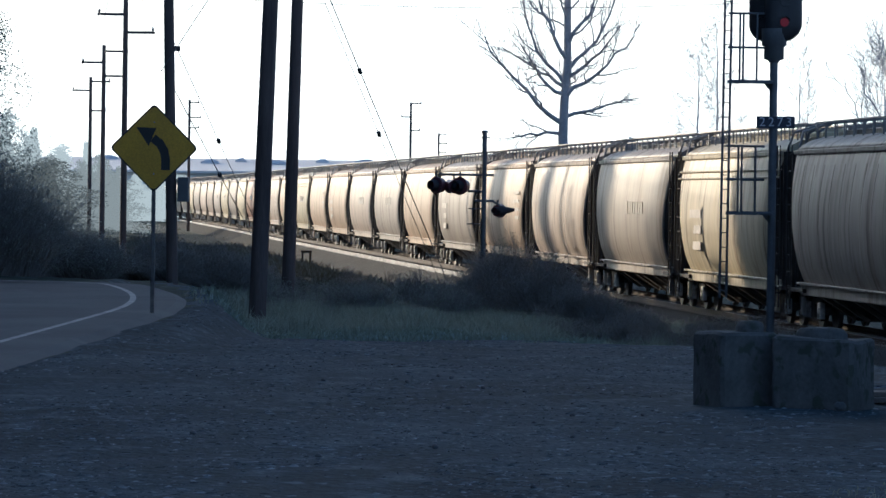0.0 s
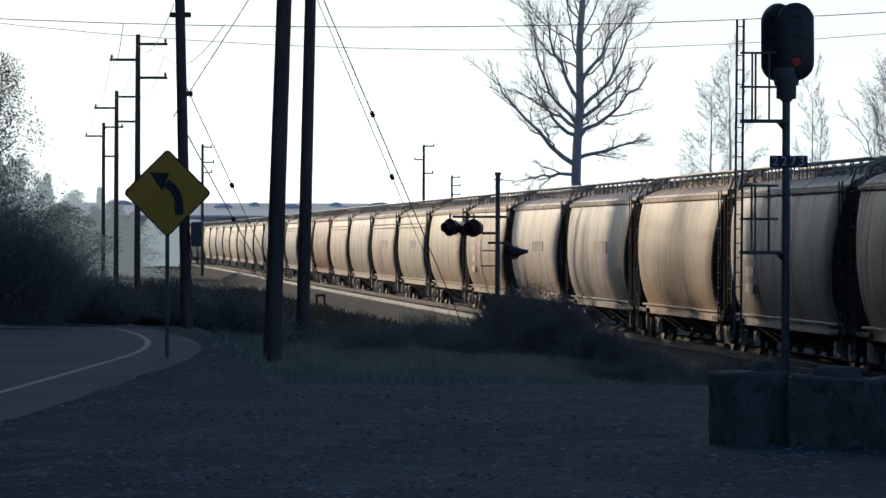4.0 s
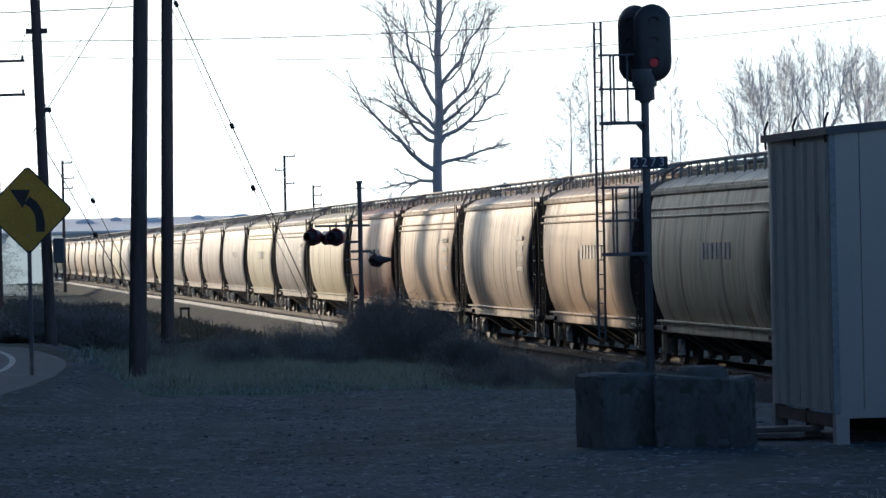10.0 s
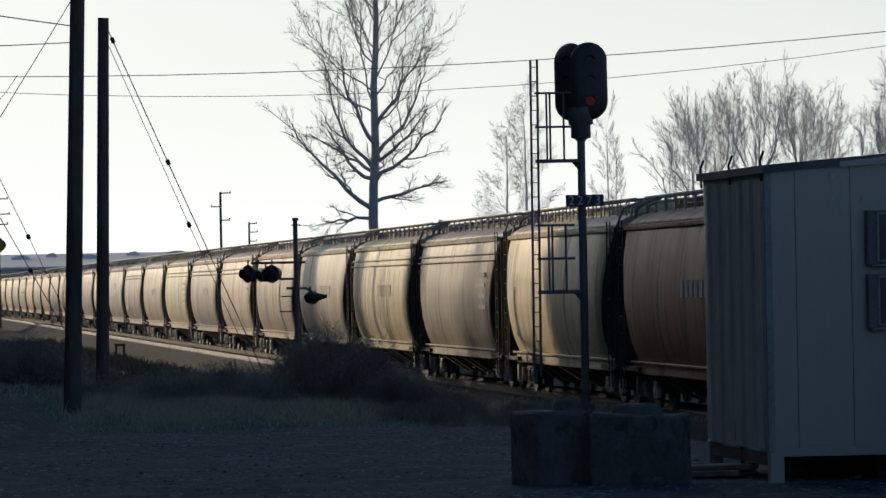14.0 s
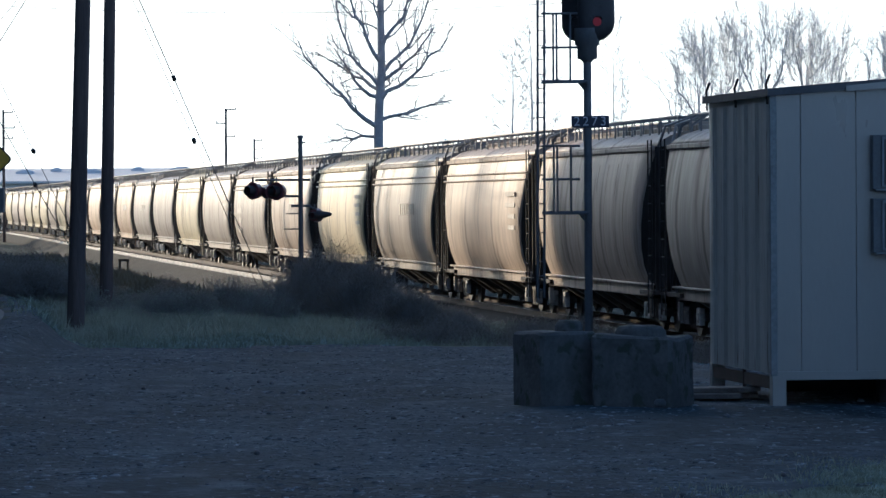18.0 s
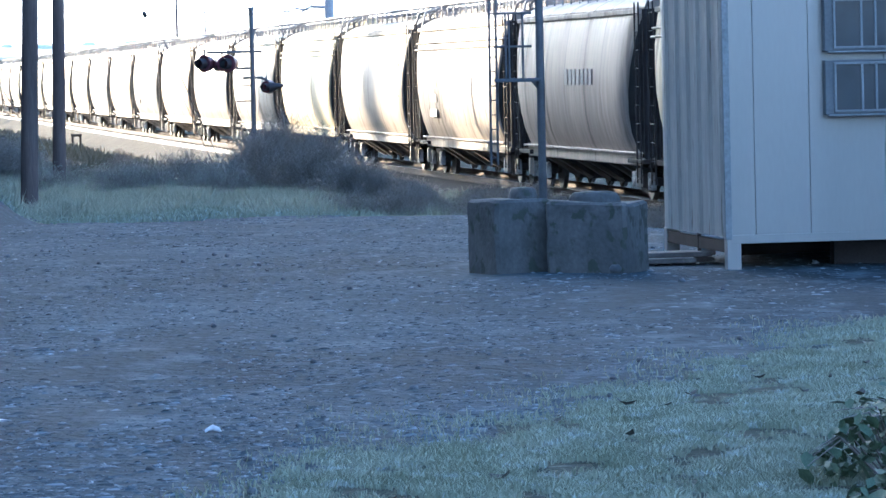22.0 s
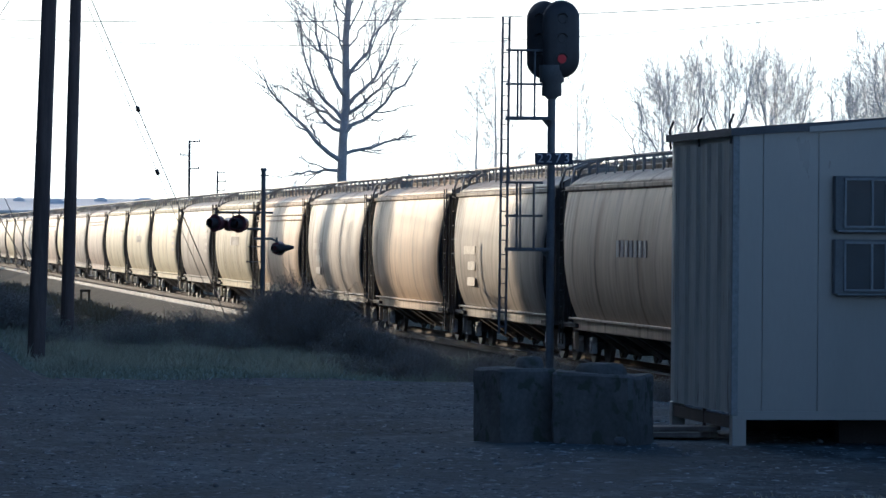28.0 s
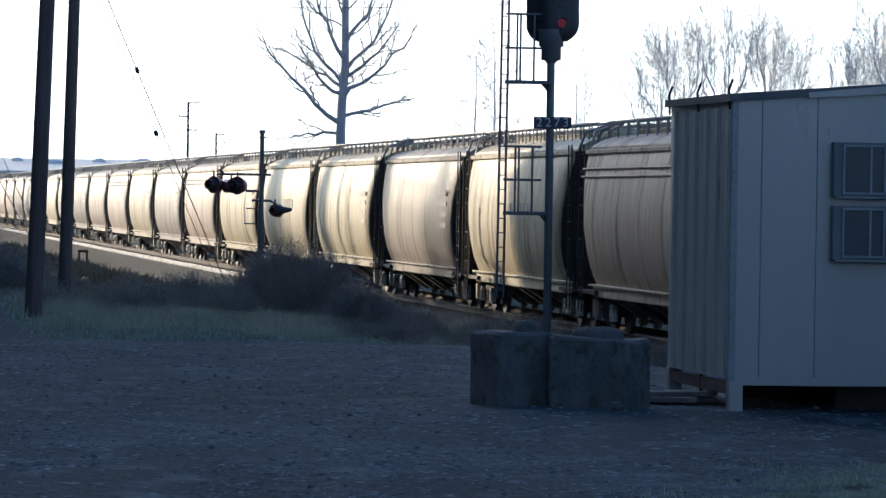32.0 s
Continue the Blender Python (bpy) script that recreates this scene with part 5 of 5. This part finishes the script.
def build_undergrowth():
    # dark bush before the train
    for i, (u, v, d, w, h) in enumerate(((560, 0, 110, 1.7, 2.05), (620, 0, 106, 1.55, 1.75), (520, 0, 113, 1.35, 1.9), (680, 0, 102, 1.35, 1.25))):
        p = at(u, 0, d)
        plant_bush("shrub", pose(p.x, d, ground_z(p.x, d)), bush(30 + i, w, h, 520, 4, .026, None), "dark tangled leafless shrub beside the track", SHRUB, "shrubs beside the track")
    r = random.Random(9)
    for i in range(26):
        u, d = r.uniform(40, 480), r.uniform(104, 128)
        p = at(u, 0, d)
        if line_gap(p.x, d) < 7.2:
            continue
        plant_bush("weed_clump", pose(p.x, d, ground_z(p.x, d)), bush(50 + i, .8, r.uniform(.6, 1.2), 110, 3, .022, None), "dry brown weed clump beside the railway", DRY_GRASS, "weed clumps beside the railway", "weeds")
    for i in range(22):
        u, d = r.uniform(640, 1010), r.uniform(93, 106)
        p = at(u, 0, d)
        if line_gap(p.x, d) < 1.9:
            continue
        plant_bush("weed_clump", pose(p.x, d, ground_z(p.x, d)), bush(150 + i, .8, r.uniform(.35, .8), 130, 3, .022, None), "dark withered weed clump beside the railway", SHRUB, "weed clumps beside the railway", "weeds")
    for i in range(46):
        u, d = r.uniform(690, 1290), r.uniform(78, 101)
        p = at(u, 0, d)
        if not 1.9 < line_gap(p.x, d) < 5.5:
            continue
        plant_bush("weed_clump", pose(p.x, d, ground_z(p.x, d)), bush(210 + i, .9, r.uniform(.4, .85), 140, 3, .022, None), "dark withered weed clump beside the railway", SHRUB, "weed clumps beside the railway", "weeds")
    for i in range(34):
        d = r.uniform(116, 178)
        x, y, h = on_line(d - 98.5, r.uniform(4.6, 10.0))
        plant_bush("weed_clump", pose(x, y, ground_z(x, y)), bush(310 + i, .7, r.uniform(.4, .9), 100, 3, .022, None), "dry brown weed clump at the foot of the ballast", WEEDS, "weed clumps beside the railway", "weeds")
    # bushes at the road's bend
    for i in range(24):
        u, d = r.uniform(-520, 60), r.uniform(104, 132)
        p = at(u, 0, d)
        left = smooth(230, 350, -u)
        h = 1.0 + 1.9 * left + r.uniform(-.3, .4)
        plant_bush("roadside_bush", pose(p.x, d, ground_z(p.x, d)), bush(90 + i, 1.3 + left, h, 380, 2, .03, None), "dense leafless roadside bush in haze-pale colours", HAZE_LEAF if u < -120 else SHRUB, "bushes beside the road")

    def tussocks(seed, count, pick, size):
        """Places gathered round uneven tufts."""
        q = random.Random(seed)
        tufts = []
        while len(tufts) < count:
            u, d, keep = pick(q)
            p = at(u, 0, d)
            if keep(p, d):
                tufts.append((p.x, d, size * q.uniform(.5, 1.6)))

        def place(r):
            x, y, w = tufts[min(int(len(tufts) * r.random()), len(tufts) - 1)]
            return x + r.gauss(0, w), y + r.gauss(0, w * 2.2)
        return place

    verge = tussocks(5, 1500, lambda q: (q.uniform(60, 1010), q.uniform(84, 128), lambda p, d: line_gap(p.x, d) > (2.3 if d < 110 else 7.0) and d > 92 + 6 * noise.noise((p.x * .6, 0, 8)) + q.gauss(0, 2.0)), .22)
    grass_field("tall_grass", "tall dry frosted grass along the railway", 61, 40000, verge, .33, DRY_GRASS, .010, 1.9)

    def field(r):
        while True:
            d = r.uniform(118, 300)
            u = r.uniform(-200, 330)
            p = at(u, 0, d)
            if line_gap(p.x, d) > 4.3 and noise.noise((p.x * .5, d * .12, 1)) > -.15:
                return p.x, d
    grass_field("field_grass", "rough dry grass between the road and the railway", 64, 30000, field, .34, WEEDS, .022, 1.4)

    green = tussocks(6, 1700, lambda q: (q.uniform(40, 1010), q.uniform(66, 104), lambda p, d: line_gap(p.x, d) > 2.0 and d > 84 + 15 * noise.noise((p.x * .33, 0, 3)) + 9 * noise.noise((p.x * .9, d * .15, 3)) + q.gauss(0, 2.6)), .24)
    grass_field("short_grass", "short frosted green grass at the lot's edge", 62, 64000, green, .10, FROST_GRASS, .011, 1.9)

    sparse = tussocks(7, 260, lambda q: (q.uniform(40, 1000), q.uniform(60, 92), lambda p, d: noise.noise((p.x * .4, d * .1, 6)) > -.05 and d > 70 + 9 * q.random()), .16)
    grass_field("sparse_grass", "sparse frosted grass tufts on the gravel's edge", 65, 9000, sparse, .07, FROST_GRASS, .010, 2.0)

    def lawn(r):
        while True:
            x, y = r.uniform(-1.4, 3.9), 15.5 + 15 * r.random() ** 1.4
            if abs(x) < .128 * y + .1 and y < grass_edge(x) + 2.2 * noise.noise((x * .9, y * .6, 2.0)) + r.gauss(0, .5) + (2.6 * r.random() if r.random() < .12 else 0) and noise.noise((x * 2.2, y * 1.3, 0)) + .5 * noise.noise((x * 7, y * 4, 3)) > -.38 + .4 * r.random():
                return x, y
    grass_field("frosty_lawn", "short frosted grass blades in the foreground", 63, 130000, lawn, .034, FROST_GRASS, .003, 2.2)


build_undergrowth()


def build_bramble(x, y, wide, high, seed):
    r = random.Random(seed)
    b = thing("bramble", pose(x, y, ground_z(x, y)), "green bramble bush with broad frosted leaves on the grass", "bramble", "brambles on the lawn")
    low = Shape()
    leaf_me = []
    for k in range(3):
        s = Shape()
        w = .62 + .12 * k
        s.add([(0, 0, 0), (-.5 * w, .35, .06), (-.42 * w, .75, .05), (0, 1.05, -.08), (.42 * w, .75, .05), (.5 * w, .35, .06), (0, .5, -.05)], [(0, 6, 1), (1, 6, 2), (2, 6, 3), (3, 6, 4), (4, 6, 5), (5, 6, 0)], True)
        leaf_me.append(s.mesh("leaf", LEAF_BRAMBLE))
    cnt = 0
    for i in range(62):
        a, e = r.uniform(0, 6.28), r.uniform(.1, 1) ** .7
        root = Vector((math.cos(a) * wide * .3 * e, math.sin(a) * wide * .3 * e, 0))
        end = Vector((math.cos(a) * wide * e, math.sin(a) * wide * e, high * (1 - e * e * .85) * r.uniform(.5, 1.05)))
        q = [root, root.lerp(end, .55) + Vector((0, 0, .16 * high / .6)), end]
        part("stem", Shape().tube(q, [.006, .005, .002], 4, False), TWIG, b)
        leaf_clump(low, r, root.lerp(end, .6), .09, 7, .035)
        for f in (.5, .68, .84, .97):
            if cnt >= 280:
                break
            c = q[1].lerp(q[2], f * 2 - 1)
            s = r.uniform(.05, .10)
            m = Matrix.Translation(c + Vector((r.uniform(-.06, .06), r.uniform(-.06, .06), r.uniform(-.03, .05)))) @ Euler((r.uniform(-1.1, .3), r.uniform(-.6, .6), r.uniform(0, 6.28))).to_matrix().to_4x4() @ Matrix.Scale(s, 4)
            part("leaf", leaf_me[cnt % 3], None, b, m=m)
            cnt += 1
    tagged(part("under_foliage", low, LEAF_BRAMBLE, b), kind="stuff")


build_bramble(2.22, 18.3, .58, .60, 77)
build_bramble(2.75, 17.6, .55, .70, 78)
build_bramble(2.05, 16.6, .42, .26, 79)


# ---- distance ----
def build_distance():
    w = thing("warehouse", pose(-60, 560, -1.5), "long pale grey warehouse with a white roof behind the train", "warehouse")
    part("wall", Shape().box(-60, 0, 0, 44, 60, 6.2, None, .1), WAREHOUSE, w)
    part("roof", Shape().loft([[(-61, -1, 6.2), (45, -1, 6.2), (45, 61, 6.2), (-61, 61, 6.2)], [(-61, -1, 6.5), (45, -1, 6.5), (45, 61, 6.5), (-61, 61, 6.5)], [(-58, 26, 8.4), (42, 26, 8.4), (42, 34, 8.4), (-58, 34, 8.4)]]), WAREROOF, w)
    r = random.Random(4)
    for i in range(17):
        x = -44 + i * 5.2 + r.uniform(-2, 2)
        y, l = 14 + 10 * r.random(), r.uniform(1.2, 3.4)
        z = 6.5 + 1.9 * (y + 1) / 27 - .1
        part("roof_unit", Shape().loft([[(x, y, z), (x + l, y, z), (x + l, y + 1.5, z), (x, y + 1.5, z)], [(x + .1, y, z + .35), (x + l - .1, y, z + .4), (x + l - .1, y + 1.5, z + .4), (x + .1, y + 1.5, z + .35)],
                                        [(x + .35 * l, y + .2, z + .62), (x + .7 * l, y + .2, z + .66), (x + .7 * l, y + 1.3, z + .66), (x + .35 * l, y + 1.3, z + .62)]]), ROOF_UNIT, w, "dark grey rooftop unit")


build_distance()


def build_hills():
    """A wooded hillside on the horizon, more than a kilometre off; its mist is a glow in the material."""
    m = material("haze_glow_hillside", (0.52, 0.57, 0.61), (0.60, 0.64, 0.67), .01, 1.0, spec=0.0)
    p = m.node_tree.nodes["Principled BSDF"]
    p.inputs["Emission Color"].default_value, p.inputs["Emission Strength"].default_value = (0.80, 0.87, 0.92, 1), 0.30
    d, n, v = 1700, 300, []
    for i in range(n + 1):
        x = -900 + 2400 * i / n
        h = 9 + 36 * smooth(.035, .11, x / d) + 5 * noise.noise((x * .01, 1, 0)) + 5 * noise.noise((x * .05, 1, 3)) + 3 * noise.noise((x * .17, 1, 3))
        v += [(x, d - 60, -3), (x, d - 10, h * .5), (x, d + 40, h), (x, d + 200, -3)]
    sh = Shape().add(v, [(4 * i + k, 4 * i + 4 + k, 4 * i + 5 + k, 4 * i + 1 + k) for i in range(n) for k in range(3)])
    tagged(part("backdrop_hill", sh, m), "wooded hillside on the horizon, glowing pale for mist", "hill", kind="structure")


build_hills()


def build_far_wood():
    """Trees far down the road; a glow in their material stands for mist, stronger with distance."""
    r = random.Random(8)
    pale = []
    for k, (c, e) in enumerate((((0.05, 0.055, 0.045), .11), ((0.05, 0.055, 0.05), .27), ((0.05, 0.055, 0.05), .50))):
        m = material("haze_glow_wood", c, tuple(q * 1.3 for q in c), .05, 1.0, spec=0.0)
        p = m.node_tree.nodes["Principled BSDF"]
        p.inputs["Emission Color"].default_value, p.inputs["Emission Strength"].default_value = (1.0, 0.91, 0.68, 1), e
        pale.append(m)
    shapes = [evergreen(s_, 16, w, .15, 50, 170, tp, 0.35) for s_, w, tp in ((81, 3.0, 1.15), (82, 3.6, .7), (83, 4.4, .45))]
    for k, (d, count, u0, u1, h0) in enumerate(((270, 20, -640, -230, 9.0), (380, 26, -620, -130, 12.5), (520, 44, -600, -40, 13.5))):
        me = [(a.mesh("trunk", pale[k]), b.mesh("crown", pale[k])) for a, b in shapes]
        for i in range(count):
            f = (i + r.random() * .8) / count
            x = (u0 + (u1 - u0) * f - 784) / 7400 * d
            h = h0 * (1.12 - f) ** .8 * r.uniform(.7, 1.25) + 1.5
            kind = 0 if r.random() < .4 else r.choice((1, 2))
            w = h / 16 * r.uniform(.8, 1.3)
            if i % 2 == 0:
                kind, h, w = 2, 4.2 + 2.0 * r.random(), 1.0
            t = thing("misty_tree", pose(x, d + r.uniform(-18, 18), -1.9, 0, 0, r.uniform(0, 360)), "tree far down the road, glowing pale to suggest mist", "tree", "misty trees down the road")
            t.scale = (w, w, h / 16 * (1.25 if kind == 0 else 1.0))
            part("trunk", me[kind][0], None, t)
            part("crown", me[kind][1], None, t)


build_far_wood()


# ---- litter ----
def build_litter():
    p = at(420, 990, 21.45)
    g = ground_z(p.x, p.y)
    sh = Shape().tube([(-.045, 0, .01), (-.03, 0, .02), (.0, .01, .028), (.03, 0, .02), (.042, 0, .008)], [.005, .011, .015, .011, .004], 7)
    sh.v = [(x, y, z + .008 * noise.noise((x * 60, y * 60, z * 60))) for x, y, z in sh.v]
    t = tagged(part("crumpled_litter", sh, LITTER_WHITE, m=pose(p.x, p.y, g, 0, 0, 20)), "small crumpled white plastic scrap on the gravel", "litter")
    q = at(-8, 958, 22.8)
    strip = Shape().loft([[(x, -w, 0), (x, w * .7, 0), (x, w * .6, h), (x, -w * .8, h)] for x, w, h in ((-.21, .02, .006), (-.15, .06, .014), (-.02, .075, .02), (.1, .05, .016), (.2, .015, .006))])
    tagged(part("frosted_scrap", strip, LITTER_WHITE, m=pose(q.x, q.y, ground_z(q.x, q.y), 0, 0, -6)), "flat frost-whitened scrap lying on the gravel", "litter")
    r = random.Random(15)
    me = []
    for k in range(4):
        s = Shape().tube([(-1, 0, .2), (-.6, 0, .35), (.1, .1, .4), (.7, 0, .3), (1, 0, .15)], [.2, .6, .75, .5, .15], 6)
        s.v = [(x, y, z + .25 * noise.noise((x * 2, y * 2, z * 2 + k * 9))) for x, y, z in s.v]
        me.append(s.mesh("stone", STONE))
    for i in range(260):
        y = 16 + 34 * r.random() ** 1.3
        x = r.uniform(-.115, .1) * y
        if y < grass_edge(x):
            continue
        s = .008 + .028 * r.random() ** 3
        ob = part("stone", me[i % 4], None, m=pose(x, y, ground_z(x, y) - s * .1, 0, 0, r.uniform(0, 360)) @ Matrix.Scale(s, 4))
        tagged(ob, "small grey stone lying on the gravel lot", "stone", "stones on the lot")


build_litter()


def build_clods():
    """Frozen clods and stones of the gravel lot, too small and many to tell apart."""
    m = bpy.data.materials.new("frozen_clods")
    m.use_nodes = True
    n, k = m.node_tree.nodes, m.node_tree.links
    g = n.new("ShaderNodeNewGeometry")
    cr = n.new("ShaderNodeValToRGB")
    cr.color_ramp.elements[0].color, cr.color_ramp.elements[1].color = (0.028, 0.042, 0.050, 1), (0.072, 0.097, 0.110, 1)
    cr.color_ramp.elements[1].position = 0.60
    e = cr.color_ramp.elements.new(0.90)
    e.color = (0.22, 0.255, 0.28, 1)
    k.new(g.outputs["Random Per Island"], cr.inputs[0])
    k.new(cr.outputs[0], n["Principled BSDF"].inputs["Base Color"])
    n["Principled BSDF"].inputs["Roughness"].default_value = 0.9
    r = random.Random(31)
    v, f = [], []
    while len(f) < 6 * 42000:
        y = 17 + 78 * r.random() ** 1.9
        x = r.uniform(-.17, .125) * y
        if y < grass_edge(x) - r.random() or x < road_edge(y) + .7 or y > 86 + 5 * r.random() or line_gap(x, y) < 4:
            continue
        if noise.noise((x * .8, y * .35, 3)) < -.25 + .5 * (r.random() - .5):
            continue
        s = .007 + .026 * r.random() ** 3
        z = ground_z(x, y)
        a, w = r.uniform(0, 6.28), r.uniform(.7, 1.8)
        ca, sa_ = math.cos(a), math.sin(a)
        i = len(v)
        for px, py, pz in ((-1.3, -.8, -.2), (1.3, -.7, -.2), (1.2, .9, -.2), (-1.1, .8, -.2), (-.5, -.2, .28), (.55, .15, .34)):
            px, py = px * w * r.uniform(.7, 1.2), py * r.uniform(.7, 1.2)
            v.append((x + s * (px * ca - py * sa_), y + s * (px * sa_ + py * ca), z + s * pz * r.uniform(.6, 1.1)))
        f += [(i, i + 1, i + 5, i + 4), (i + 1, i + 2, i + 5), (i + 2, i + 3, i + 4, i + 5), (i + 3, i, i + 4)]
        if len(v) > 6 * 42000:
            break
    sh = Shape()
    sh.add(v, f)
    tagged(part("gravel_clods", sh, m), "frozen dark gravel clods with frosted tops", "gravel", kind="stuff")
    # leaf litter on the lawn
    lm = material("dead_leaf", (0.05, 0.052, 0.045), (0.10, 0.095, 0.075), 8.0, .8)
    for i in range(30):
        while True:
            y = 15.5 + 11 * r.random()
            x = r.uniform(-.06, .125) * y
            if y < grass_edge(x) - .3:
                break
        s = r.uniform(.02, .065)
        sh = Shape().add([(-1, 0, .5), (-.3, -.5, .2), (.5, -.4, .35), (1.1, 0, .8), (.5, .45, .3), (-.3, .5, .25), (0, 0, .05)], [(0, 1, 6), (1, 2, 6), (2, 3, 6), (3, 4, 6), (4, 5, 6), (5, 0, 6)])
        ob = part("dead_leaf", sh, lm, m=pose(x, y, ground_z(x, y) + .03, r.uniform(-20, 20), r.uniform(-20, 20), r.uniform(0, 360)) @ Matrix.Scale(s, 4))
        tagged(ob, "dark curled dead leaf lying on frosted grass", "leaf", "dead leaves on the grass")


build_clods()


def motions():
    for i, car in CARS:
        rows = []
        for t in range(0, 33, 2):
            x, y, h = on_line(CAR_AT(i, t))
            rows.append((t, pose(x, y, RAIL_Z, 0, 0, math.degrees(h))))
        walk(car, rows)


motions()
